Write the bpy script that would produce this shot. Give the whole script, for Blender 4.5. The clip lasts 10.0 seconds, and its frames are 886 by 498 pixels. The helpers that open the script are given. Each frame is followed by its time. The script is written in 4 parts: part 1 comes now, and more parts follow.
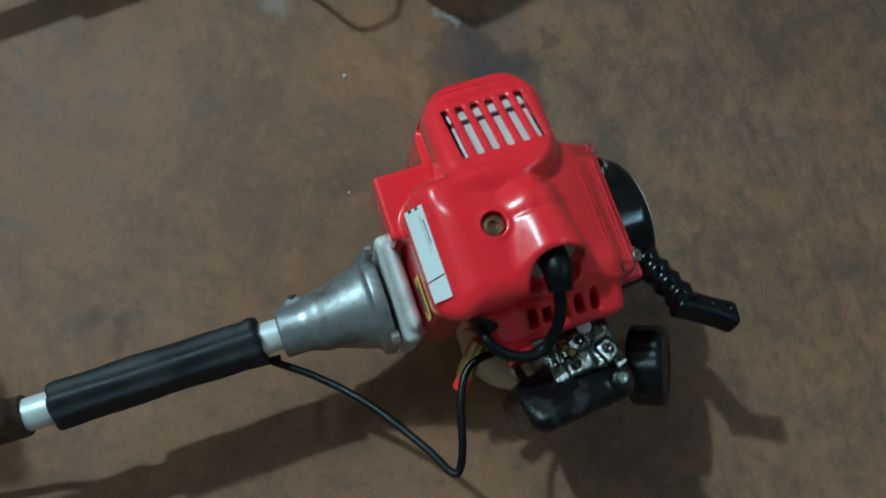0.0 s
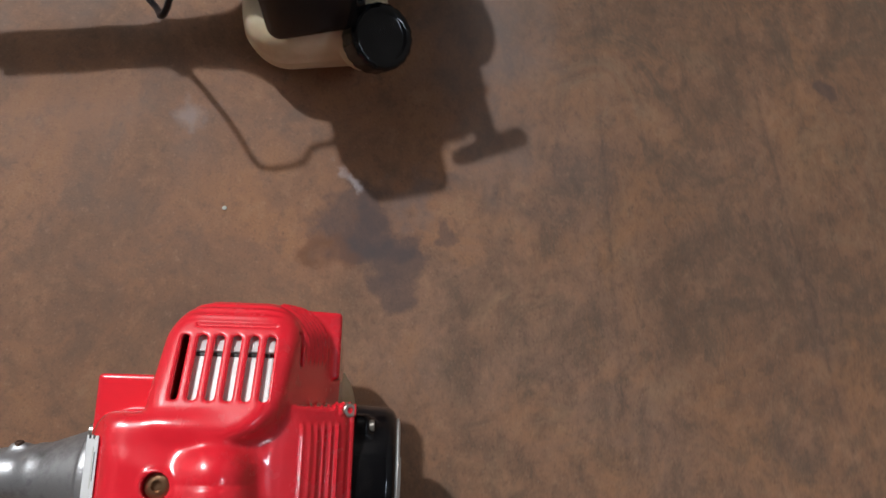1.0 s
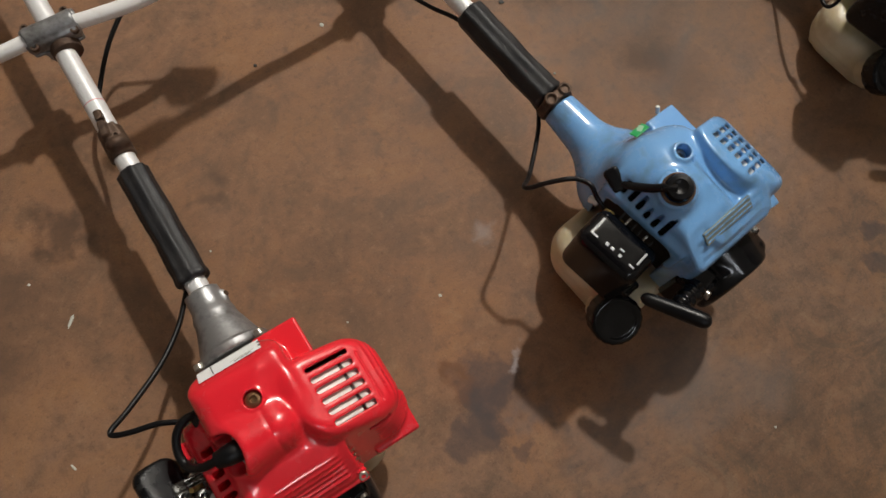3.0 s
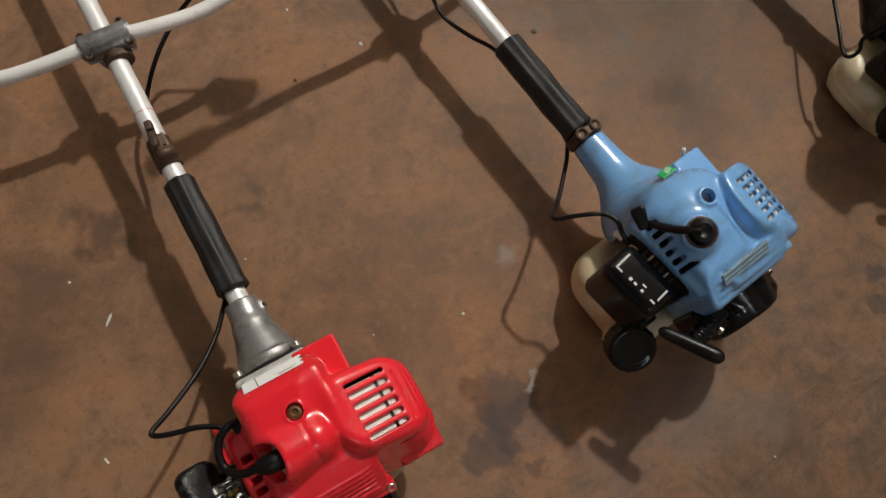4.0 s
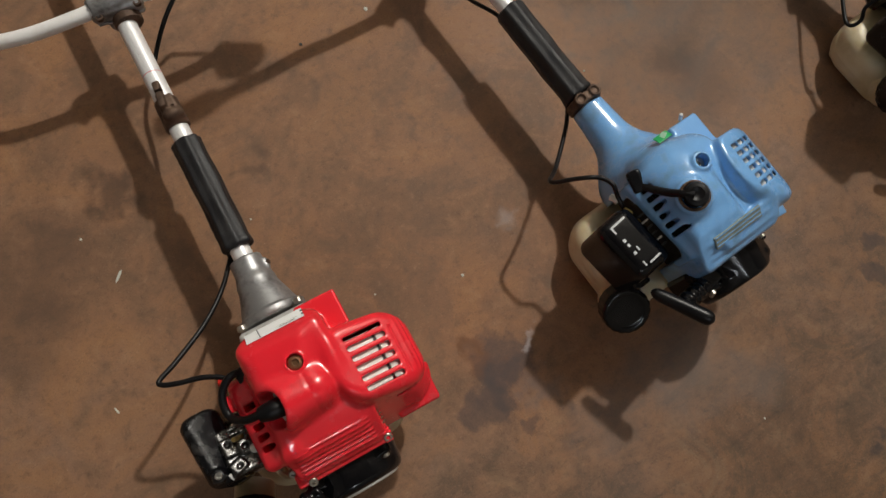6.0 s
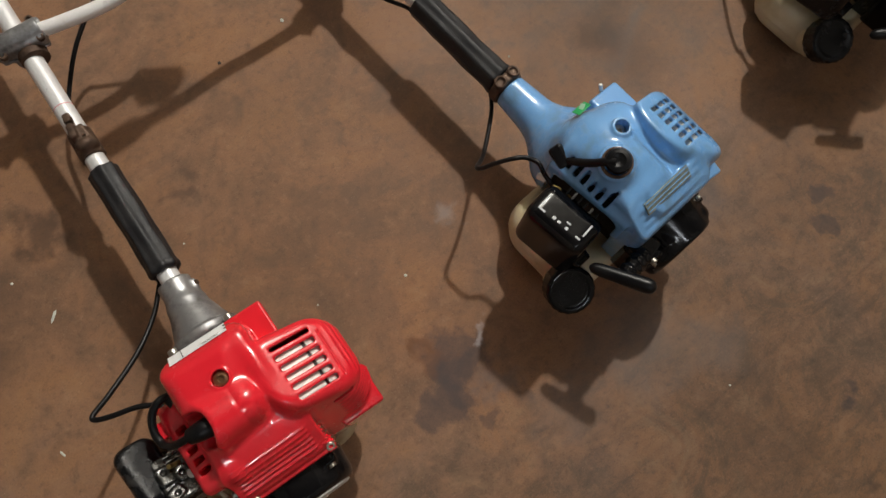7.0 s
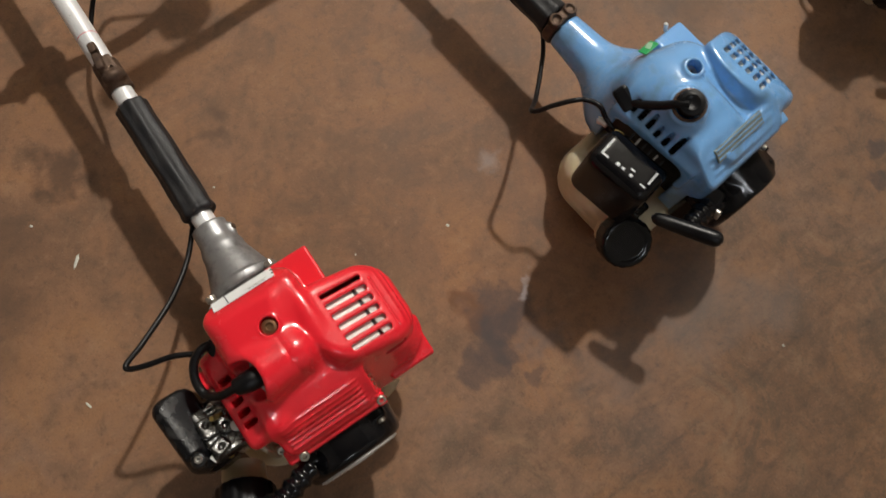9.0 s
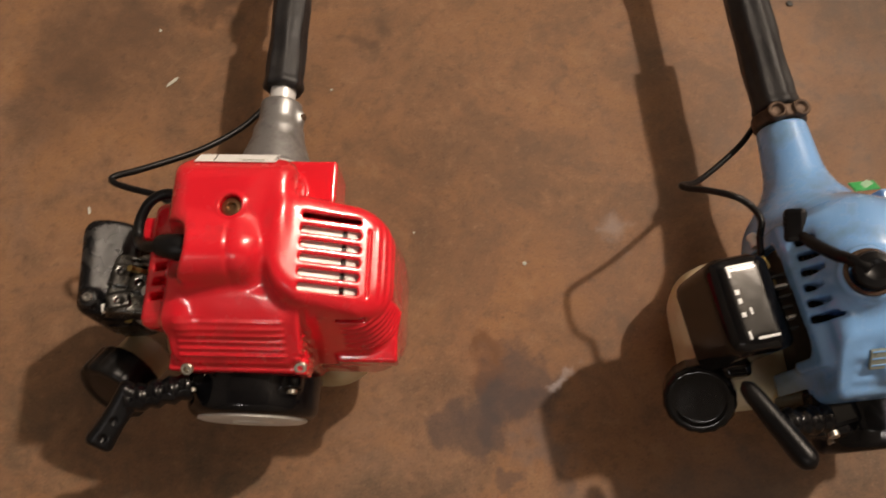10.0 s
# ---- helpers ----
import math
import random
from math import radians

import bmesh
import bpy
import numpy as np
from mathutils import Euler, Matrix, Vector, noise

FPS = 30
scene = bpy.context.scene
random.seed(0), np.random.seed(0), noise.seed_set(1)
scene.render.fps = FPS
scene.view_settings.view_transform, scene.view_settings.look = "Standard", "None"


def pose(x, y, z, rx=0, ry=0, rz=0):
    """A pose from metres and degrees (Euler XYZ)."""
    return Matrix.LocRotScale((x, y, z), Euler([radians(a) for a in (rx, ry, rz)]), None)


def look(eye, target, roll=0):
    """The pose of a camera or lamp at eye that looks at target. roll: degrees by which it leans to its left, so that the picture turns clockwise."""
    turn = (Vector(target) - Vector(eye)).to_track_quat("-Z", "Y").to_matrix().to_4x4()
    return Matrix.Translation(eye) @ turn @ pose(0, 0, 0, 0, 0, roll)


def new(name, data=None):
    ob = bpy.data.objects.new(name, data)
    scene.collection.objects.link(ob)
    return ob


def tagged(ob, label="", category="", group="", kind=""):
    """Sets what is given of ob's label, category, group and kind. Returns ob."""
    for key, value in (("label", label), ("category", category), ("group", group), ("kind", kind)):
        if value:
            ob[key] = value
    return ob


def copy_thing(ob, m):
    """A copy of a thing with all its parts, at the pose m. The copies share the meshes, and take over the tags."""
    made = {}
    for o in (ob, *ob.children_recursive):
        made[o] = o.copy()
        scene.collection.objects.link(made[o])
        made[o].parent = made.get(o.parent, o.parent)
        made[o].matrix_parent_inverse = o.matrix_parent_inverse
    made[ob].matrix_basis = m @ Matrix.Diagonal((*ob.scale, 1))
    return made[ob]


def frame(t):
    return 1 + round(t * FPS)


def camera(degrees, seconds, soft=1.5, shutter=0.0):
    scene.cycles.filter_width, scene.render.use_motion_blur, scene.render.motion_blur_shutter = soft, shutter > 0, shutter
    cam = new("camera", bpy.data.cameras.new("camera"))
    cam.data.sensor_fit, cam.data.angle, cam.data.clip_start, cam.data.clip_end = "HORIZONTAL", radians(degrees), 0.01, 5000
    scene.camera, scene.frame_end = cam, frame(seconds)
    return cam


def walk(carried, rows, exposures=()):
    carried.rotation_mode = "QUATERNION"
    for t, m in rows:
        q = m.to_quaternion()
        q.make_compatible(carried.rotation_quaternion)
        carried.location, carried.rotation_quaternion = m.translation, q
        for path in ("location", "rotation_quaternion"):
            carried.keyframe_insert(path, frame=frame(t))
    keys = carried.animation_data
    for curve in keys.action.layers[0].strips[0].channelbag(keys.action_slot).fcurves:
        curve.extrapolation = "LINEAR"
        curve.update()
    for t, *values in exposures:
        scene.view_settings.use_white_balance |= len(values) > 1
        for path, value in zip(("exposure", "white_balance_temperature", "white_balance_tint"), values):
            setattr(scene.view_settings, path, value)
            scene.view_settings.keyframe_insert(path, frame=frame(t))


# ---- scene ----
# camera
cam = camera(61.8, 10.0, shutter=0.22)
PATH = [
    (0, -0.0938, 0.1262, 0.7264, 13.12, -6.48, -109.08),
    (0.3, -0.0988, 0.0434, 0.7278, 15.43, -4.12, -105.06),
    (0.5, -0.0835, -0.029, 0.7388, 13.99, -4.06, -102.62),
    (0.7, -0.0243, -0.1056, 0.7702, 11.92, -3.55, -98),
    (1, 0.051, -0.1427, 0.7485, 12.26, -4.3, -88.53),
    (1.3, 0.0873, -0.14, 0.7654, 12.77, -4.34, -80.43),
    (1.5, 0.1243, -0.1246, 0.8051, 11.87, -4.1, -74.09),
    (1.8, 0.1721, -0.1608, 0.8628, 12.46, -2.78, -61.86),
    (2, 0.1826, -0.181, 0.8985, 14.05, -3.44, -55.28),
    (2.2, 0.1617, -0.1773, 0.9234, 16.67, -4.03, -50.7),
    (2.5, 0.1429, -0.1752, 0.9568, 17.09, -2.75, -42.33),
    (3, 0.0805, -0.1256, 0.9735, 16.46, -3.61, -32.6),
    (4.3, 0.0481, -0.0701, 1.0342, 15.54, -5.39, -29.26),
    (4.5, 0.0472, -0.0656, 1.04, 15.55, -3.73, -28.47),
    (4.6, 0.0412, -0.068, 1.0435, 14.4, -4.2, -28.15),
    (4.8, 0.035, -0.0736, 1.052, 13.75, -4.75, -27.6),
    (5, 0.0289, -0.0791, 1.0609, 13.56, -5.3, -27.06),
    (5.2, 0.032, -0.079, 1.0548, 13.11, -5.38, -27.11),
    (6.3, 0.0696, -0.1248, 1.037, 14.26, -4.04, -30.24),
    (6.5, 0.0883, -0.1414, 1.0322, 14.86, -3.79, -31.56),
    (7, 0.1115, -0.169, 1.0175, 15.48, -2.81, -35.21),
    (7.5, 0.1253, -0.1661, 1.0037, 14.67, -2.86, -38.05),
    (8, 0.1249, -0.1656, 1.0121, 15.14, -3.65, -37.31),
    (8.5, 0.09, -0.1734, 0.994, 15.8, -3.39, -35.41),
    (9, 0.0501, -0.1354, 0.9585, 12.74, -3.83, -34.38),
    (9.3, 0.0577, -0.0779, 0.9397, 13.58, -4.03, -28.92),
    (9.5, 0.1301, -0.0897, 0.8985, 15.85, -3.32, -16.26),
    (9.7, 0.1741, -0.1367, 0.8361, 18.38, -2.71, -5.37),
    (9.8, 0.1987, -0.166, 0.8063, 17.88, -0.88, -1.3),
    (10, 0.1867, -0.2045, 0.7868, 17.73, 1.6, 1.46),
]
walk(cam, [(t, pose(x, y, z, rx, ry, rz)) for t, x, y, z, rx, ry, rz in PATH],
     exposures=[(0.0, -0.26, 4300, -22), (0.3, 0.16, 5150, -5), (0.6, 0.16, 5650, 10), (1.0, 0.16, 5550, 10), (1.6, 0.09, 5100, 4), (2.0, 0.07, 5350, 8), (2.5, 0.03, 6150, 9), (4.5, -0.08, 6300, 8), (6.5, -0.03, 6250, 8), (9.2, 0.12, 6300, 9), (9.7, 0.12, 7000, 13), (10.0, 0.18, 7500, 17)])

# ---- light ----
world = bpy.data.worlds.new("night_shed")
scene.world = world
world.use_nodes = True
world.node_tree.nodes["Background"].inputs[0].default_value = (0.9, 0.95, 1.0, 1)
world.node_tree.nodes["Background"].inputs[1].default_value = 0.006

LAMP = (3.62, 2.55, 5.2)
bulb = bpy.data.lights.new("ceiling_lamp_light", "POINT")
bulb.energy, bulb.shadow_soft_size, bulb.color = 970, 0.105, (1.0, 0.93, 0.84)
new("ceiling_lamp_light", bulb).location = LAMP
# unseen long fill light, added to lift the dark sides and give highlights
tube = bpy.data.lights.new("tube_lamp_light", "AREA")
tube.shape, tube.size, tube.size_y, tube.energy, tube.color = "RECTANGLE", 1.2, 0.1, 13.0, (0.95, 0.97, 1.0)
new("tube_lamp_light", tube).matrix_world = look((-0.6, -2.6, 3.6), (0.3, 0.0, 0.1))


# ---- materials ----
def mat(name, colour, rough=0.5, metal=0.0, coat=0.0):
    """A node material and handles to its tree, shader and object coordinates."""
    m = bpy.data.materials.new(name)
    m.use_nodes = True
    nt = m.node_tree
    b = nt.nodes["Principled BSDF"]
    b.inputs["Base Color"].default_value = (*colour, 1)
    b.inputs["Roughness"].default_value = rough
    b.inputs["Metallic"].default_value = metal
    b.inputs["Coat Weight"].default_value = coat
    b.inputs["Coat Roughness"].default_value = 0.06
    co = nt.nodes.new("ShaderNodeTexCoord").outputs["Object"]
    return m, nt, b, co


def noisy(nt, co, scale, detail=4, rough=0.6, stretch=None, warp=0.0):
    """A noise's value, at so many lumps a metre."""
    if stretch:
        mp = nt.nodes.new("ShaderNodeMapping")
        mp.inputs["Scale"].default_value = stretch
        nt.links.new(co, mp.inputs[0])
        co = mp.outputs[0]
    n = nt.nodes.new("ShaderNodeTexNoise")
    n.inputs["Scale"].default_value, n.inputs["Detail"].default_value = scale, detail
    n.inputs["Roughness"].default_value, n.inputs["Distortion"].default_value = rough, warp
    nt.links.new(co, n.inputs["Vector"])
    return n.outputs["Fac"]


def ramp(nt, fac, stops):
    r = nt.nodes.new("ShaderNodeValToRGB")
    els = r.color_ramp.elements
    while len(els) < len(stops):
        els.new(0.5)
    for e, (p, c) in zip(els, stops):
        e.position = p
        e.color = (*c, 1) if isinstance(c, tuple) else (c, c, c, 1)
    nt.links.new(fac, r.inputs[0])
    return r.outputs[0]


def blend(nt, fac, a, b, kind="MIX"):
    x = nt.nodes.new("ShaderNodeMix")
    x.data_type, x.blend_type = "RGBA", kind
    for sock, v in ((x.inputs[0], fac), (x.inputs[6], a), (x.inputs[7], b)):
        if isinstance(v, bpy.types.NodeSocket):
            nt.links.new(v, sock)
        elif isinstance(v, tuple):
            sock.default_value = (*v, 1)
        else:
            sock.default_value = v
    return x.outputs[2]


def bumped(nt, b, height, strength=0.2, depth=0.002):
    n = nt.nodes.new("ShaderNodeBump")
    n.inputs["Strength"].default_value, n.inputs["Distance"].default_value = strength, depth
    nt.links.new(height, n.inputs["Height"])
    nt.links.new(n.outputs[0], b.inputs["Normal"])


def worn(name, colour, dirt, rough=0.4, metal=0.0, coat=0.0, amount=0.5, scale=60, bump=0.1):
    """A plain surface with patchy dirt, uneven gloss and fine grain."""
    m, nt, b, co = mat(name, colour, rough, metal, coat)
    big = noisy(nt, co, scale * 0.35, 5, 0.65)
    fine = noisy(nt, co, scale * 8, 3, 0.6)
    mask = ramp(nt, big, [(0.62 - 0.3 * amount, 0.0), (0.82 - 0.2 * amount, 1.0)])
    nt.links.new(blend(nt, mask, colour, dirt), b.inputs["Base Color"])
    nt.links.new(ramp(nt, big, [(0.3, max(rough - 0.1, 0.03)), (0.8, min(rough + 0.22, 1.0))]), b.inputs["Roughness"])
    if bump:
        bumped(nt, b, fine, bump, 0.0006)
    return m


M_RED = worn("red_plastic", (0.87, 0.018, 0.034), (0.6, 0.012, 0.02), 0.2, coat=1.0, amount=0.2, bump=0.05)
M_RED.node_tree.nodes["Principled BSDF"].inputs["Coat Roughness"].default_value = 0.045
M_RED.node_tree.nodes["Principled BSDF"].inputs["Specular IOR Level"].default_value = 0.4
M_BLUE = worn("blue_plastic", (0.2, 0.45, 0.84), (0.15, 0.29, 0.46), 0.24, coat=1.0, amount=0.4, bump=0.05)
M_BLUE.node_tree.nodes["Principled BSDF"].inputs["Coat Roughness"].default_value = 0.15
M_BLACKCOWL = worn("black_cover_plastic", (0.008, 0.008, 0.008), (0.05, 0.042, 0.02), 0.2, amount=0.35, scale=90, bump=0.2)
M_GLOSS = worn("black_plastic", (0.004, 0.004, 0.005), (0.014, 0.012, 0.011), 0.12, amount=0.3, bump=0.03)
M_GLOSS.node_tree.nodes["Principled BSDF"].inputs["Specular IOR Level"].default_value = 0.36
M_RUBBER = worn("black_rubber", (0.004, 0.004, 0.005), (0.012, 0.011, 0.010), 0.34, amount=0.4, bump=0.25)
M_RUBBER.node_tree.nodes["Principled BSDF"].inputs["Specular IOR Level"].default_value = 0.3
M_GRIP = worn("grip_foam", (0.009, 0.009, 0.011), (0.03, 0.029, 0.029), 0.5, amount=0.5, scale=90, bump=0.6)
M_CAST = worn("cast_aluminium", (0.38, 0.385, 0.39), (0.1, 0.092, 0.085), 0.42, 0.7, amount=0.6, scale=75, bump=0.35)
M_FLANGE = worn("pale_casting", (0.68, 0.68, 0.67), (0.4, 0.38, 0.35), 0.5, 0.25, amount=0.3, bump=0.15)
M_TUBE = worn("aluminium_tube", (0.88, 0.885, 0.89), (0.66, 0.65, 0.63), 0.36, 0.25, amount=0.3, bump=0.08)
M_BAR = worn("pale_bar", (0.93, 0.925, 0.91), (0.78, 0.74, 0.68), 0.32, 0.08, amount=0.3, bump=0.08)
M_RUST = worn("rusty_steel", (0.12, 0.075, 0.05), (0.05, 0.03, 0.022), 0.55, 0.5, amount=0.6, scale=160, bump=0.4)
M_STEEL = worn("bolt_steel", (0.55, 0.52, 0.46), (0.3, 0.25, 0.18), 0.32, 0.9, amount=0.4, bump=0.1)
M_BRASS = worn("brass", (0.55, 0.42, 0.16), (0.25, 0.18, 0.08), 0.35, 0.9, amount=0.4)
M_ZINC = worn("carburettor_zinc", (0.66, 0.65, 0.62), (0.1, 0.092, 0.08), 0.3, 0.9, amount=0.6, scale=260, bump=0.2)
M_OILY = worn("oily_casting", (0.17, 0.17, 0.168), (0.04, 0.036, 0.03), 0.24, 1.0, amount=0.55, scale=300, bump=0.15)
M_DARK = worn("sooty_metal", (0.05, 0.048, 0.045), (0.02, 0.019, 0.018), 0.5, 0.5, amount=0.5, bump=0.2)
M_TRIM = worn("trim_metal", (0.3, 0.34, 0.3), (0.2, 0.24, 0.21), 0.35, 0.4, amount=0.4)
M_SHIELD = worn("muffler_shield", (0.74, 0.74, 0.71), (0.5, 0.49, 0.46), 0.45, 0.2, amount=0.2, bump=0.05)
M_PAPER = worn("label_white", (0.93, 0.95, 0.95), (0.8, 0.82, 0.82), 0.4, amount=0.2, bump=0.03)
M_DUSTY = worn("dusty_black_plastic", (0.005, 0.005, 0.006), (0.05, 0.048, 0.046), 0.2, amount=0.25, scale=110, bump=0.5)
M_DUSTY.node_tree.nodes["Principled BSDF"].inputs["Specular IOR Level"].default_value = 0.3
M_LEVER = mat("white_plastic", (0.75, 0.74, 0.7), 0.35)[0]
M_INK = mat("label_ink", (0.05, 0.055, 0.06), 0.5)[0]
M_REDCAP = mat("red_rubber", (0.8, 0.03, 0.02), 0.4)[0]
M_PINK = mat("faded_paint", (0.75, 0.32, 0.34), 0.5)[0]
M_GREEN = mat("badge_green", (0.03, 0.42, 0.12), 0.3)[0]
M_SILVER = mat("badge_silver", (0.5, 0.78, 0.58), 0.3, 0.3)[0]
M_YELLOW = mat("warning_yellow", (0.75, 0.6, 0.08), 0.4)[0]
M_COPPER = worn("copper_ring", (0.3, 0.17, 0.09), (0.08, 0.055, 0.04), 0.35, 0.85, amount=0.4)
M_PALE_MARK = mat("filter_print", (0.62, 0.64, 0.65), 0.3)[0]
M_CHIP = mat("pale_chip", (0.6, 0.62, 0.55), 0.6)[0]


def tank_material():
    m, nt, b, co = mat("tank_plastic", (0.62, 0.53, 0.36), 0.38)
    n = noisy(nt, co, 18, 4)
    nt.links.new(ramp(nt, n, [(0.3, (0.50, 0.40, 0.22)), (0.55, (0.66, 0.57, 0.39)), (0.8, (0.72, 0.66, 0.5))]), b.inputs["Base Color"])
    b.inputs["Subsurface Weight"].default_value = 0.25
    b.inputs["Subsurface Scale"].default_value = 0.01
    b.inputs["Subsurface Radius"].default_value = (1.0, 0.7, 0.35)
    return m


M_TANK = tank_material()


def floor_material():
    m, nt, b, co = mat("stained_cement", (0.2, 0.14, 0.1), 0.6)
    broad = noisy(nt, co, 2.1, 7, 0.62, warp=0.5)
    patch = noisy(nt, co, 6.5, 7, 0.68, warp=0.8)
    mid = noisy(nt, co, 22, 7, 0.7, warp=0.4)
    fine = noisy(nt, co, 85, 6, 0.72)
    grit = noisy(nt, co, 420, 3, 0.6)
    drag = noisy(nt, co, 30, 8, 0.78, stretch=(0.38, 1.0, 1.0), warp=0.6)
    c = ramp(nt, broad, [(0.34, (0.215, 0.117, 0.066)), (0.5, (0.265, 0.141, 0.078)), (0.66, (0.247, 0.147, 0.096))])
    c = blend(nt, ramp(nt, patch, [(0.50, 0.0), (0.64, 0.65)]), c, (0.325, 0.163, 0.075))
    c = blend(nt, ramp(nt, patch, [(0.34, 0.75), (0.5, 0.0)]), c, (0.15, 0.092, 0.058))
    c = blend(nt, ramp(nt, mid, [(0.33, 0.6), (0.48, 0.0), (0.54, 0.0), (0.7, 0.55)]), c, blend(nt, ramp(nt, mid, [(0.45, 0.0), (0.55, 1.0)]), (0.14, 0.086, 0.054), (0.36, 0.205, 0.117)))
    # brushed streaks, stronger on the bare cement behind the engines
    cut_in = nt.nodes.new("ShaderNodeSeparateXYZ")
    nt.links.new(co, cut_in.inputs[0])
    bare = nt.nodes.new("ShaderNodeMath")
    bare.operation = "MULTIPLY_ADD"
    bare.inputs[1].default_value = 0.5
    nt.links.new(patch, bare.inputs[0])
    nt.links.new(cut_in.outputs[1], bare.inputs[2])
    bare = ramp(nt, bare.outputs[0], [(0.0, 1.0), (0.12, 0.22)])
    dark = nt.nodes.new("ShaderNodeMath")
    dark.operation = "MULTIPLY"
    nt.links.new(ramp(nt, drag, [(0.38, 0.36), (0.5, 0.0), (0.56, 0.0), (0.7, 0.3)]), dark.inputs[0])
    nt.links.new(bare, dark.inputs[1])
    c = blend(nt, dark.outputs[0], c, blend(nt, ramp(nt, drag, [(0.45, 0.0), (0.55, 1.0)]), (0.11, 0.08, 0.058), (0.31, 0.195, 0.115)))
    scuff = noisy(nt, co, 10, 9, 0.74, warp=1.1)
    worn_in = nt.nodes.new("ShaderNodeMath")
    worn_in.operation = "MULTIPLY"
    nt.links.new(ramp(nt, scuff, [(0.36, 0.6), (0.5, 0.0), (0.54, 0.0), (0.68, 0.45)]), worn_in.inputs[0])
    nt.links.new(bare, worn_in.inputs[1])
    c = blend(nt, worn_in.outputs[0], c, blend(nt, ramp(nt, scuff, [(0.45, 0.0), (0.55, 1.0)]), (0.115, 0.088, 0.06), (0.31, 0.2, 0.115)))
    blot = noisy(nt, co, 44, 8, 0.78, stretch=(0.7, 1.0, 1.0), warp=0.5)
    spot = nt.nodes.new("ShaderNodeMath")
    spot.operation = "MULTIPLY"
    nt.links.new(ramp(nt, blot, [(0.38, 0.75), (0.48, 0.0), (0.54, 0.0), (0.66, 0.7)]), spot.inputs[0])
    nt.links.new(ramp(nt, bare, [(0.22, 0.14), (1.0, 0.5)]), spot.inputs[1])
    c = blend(nt, spot.outputs[0], c, blend(nt, ramp(nt, blot, [(0.45, 0.0), (0.55, 1.0)]), (0.1, 0.07, 0.05), (0.35, 0.19, 0.1)))
    # two long scratches
    for x, y, ang in SCRATCHES:
        turn = nt.nodes.new("ShaderNodeMapping")
        turn.vector_type = "TEXTURE"
        turn.inputs["Location"].default_value, turn.inputs["Rotation"].default_value = (x, y, 0), (0, 0, radians(ang))
        nt.links.new(co, turn.inputs[0])
        axis = nt.nodes.new("ShaderNodeSeparateXYZ")
        nt.links.new(turn.outputs[0], axis.inputs[0])
        gap = nt.nodes.new("ShaderNodeMath")
        gap.operation = "ABSOLUTE"
        nt.links.new(axis.outputs[1], gap.inputs[0])
        line = nt.nodes.new("ShaderNodeMath")
        line.operation = "MULTIPLY"
        nt.links.new(ramp(nt, gap.outputs[0], [(0.0012, 0.4), (0.0045, 0.0)]), line.inputs[0])
        nt.links.new(ramp(nt, drag, [(0.4, 1.0), (0.62, 0.15)]), line.inputs[1])
        c = blend(nt, line.outputs[0], c, (0.06, 0.048, 0.042))
    c = blend(nt, ramp(nt, fine, [(0.34, 0.36), (0.46, 0.0), (0.58, 0.0), (0.72, 0.34)]), c, blend(nt, ramp(nt, fine, [(0.45, 0.0), (0.55, 1.0)]), (0.09, 0.06, 0.043), (0.40, 0.25, 0.155)))
    c = blend(nt, ramp(nt, grit, [(0.34, 0.28), (0.44, 0.0), (0.62, 0.0), (0.72, 0.28)]), c, blend(nt, ramp(nt, grit, [(0.45, 0.0), (0.55, 1.0)]), (0.06, 0.04, 0.031), (0.48, 0.35, 0.25)))
    # oil and water stains, wide darker areas and a lone dark patch
    sep = nt.nodes.new("ShaderNodeVectorMath")
    sep.operation = "ADD"
    wob = nt.nodes.new("ShaderNodeTexNoise")
    wob.inputs["Scale"].default_value, wob.inputs["Detail"].default_value = 24, 5
    nt.links.new(co, wob.inputs["Vector"])
    amp = nt.nodes.new("ShaderNodeVectorMath")
    amp.operation = "MULTIPLY_ADD"
    amp.inputs[1].default_value, amp.inputs[2].default_value = (0.1, 0.1, 0), (-0.05, -0.05, 0)
    nt.links.new(wob.outputs["Color"], amp.inputs[0])
    nt.links.new(co, sep.inputs[0])
    nt.links.new(amp.outputs[0], sep.inputs[1])
    rough = ramp(nt, mid, [(0.3, 0.5), (0.7, 0.74)])
    for x, y, r, soft, colour, power in STAINS_AND_PATCHES:
        d = nt.nodes.new("ShaderNodeVectorMath")
        d.operation = "DISTANCE"
        d.inputs[1].default_value = (x, y, 0)
        nt.links.new(sep.outputs[0], d.inputs[0])
        f = nt.nodes.new("ShaderNodeMapRange")
        f.interpolation_type = "SMOOTHSTEP"
        f.inputs["From Min"].default_value, f.inputs["From Max"].default_value = r, r + soft
        f.inputs["To Min"].default_value, f.inputs["To Max"].default_value = power, 0.0
        nt.links.new(d.outputs["Value"], f.inputs["Value"])
        g = nt.nodes.new("ShaderNodeMath")
        g.operation = "MULTIPLY"
        nt.links.new(f.outputs[0], g.inputs[0])
        nt.links.new(ramp(nt, mid, [(0.3, 1.0), (0.62, 0.75)]), g.inputs[1])
        c = blend(nt, g.outputs[0], c, (0.55, 0.6, 0.64), "MULTIPLY") if colour == BROAD_DARK else blend(nt, g.outputs[0], c, colour)
    nt.links.new(c, b.inputs["Base Color"])
    nt.links.new(rough, b.inputs["Roughness"])
    b.inputs["Specular IOR Level"].default_value = 0.28
    mix = nt.nodes.new("ShaderNodeMath")
    mix.operation = "ADD"
    nt.links.new(fine, mix.inputs[0])
    nt.links.new(grit, mix.inputs[1])
    bumped(nt, b, mix.outputs[0], 0.16, 0.0015)
    return m


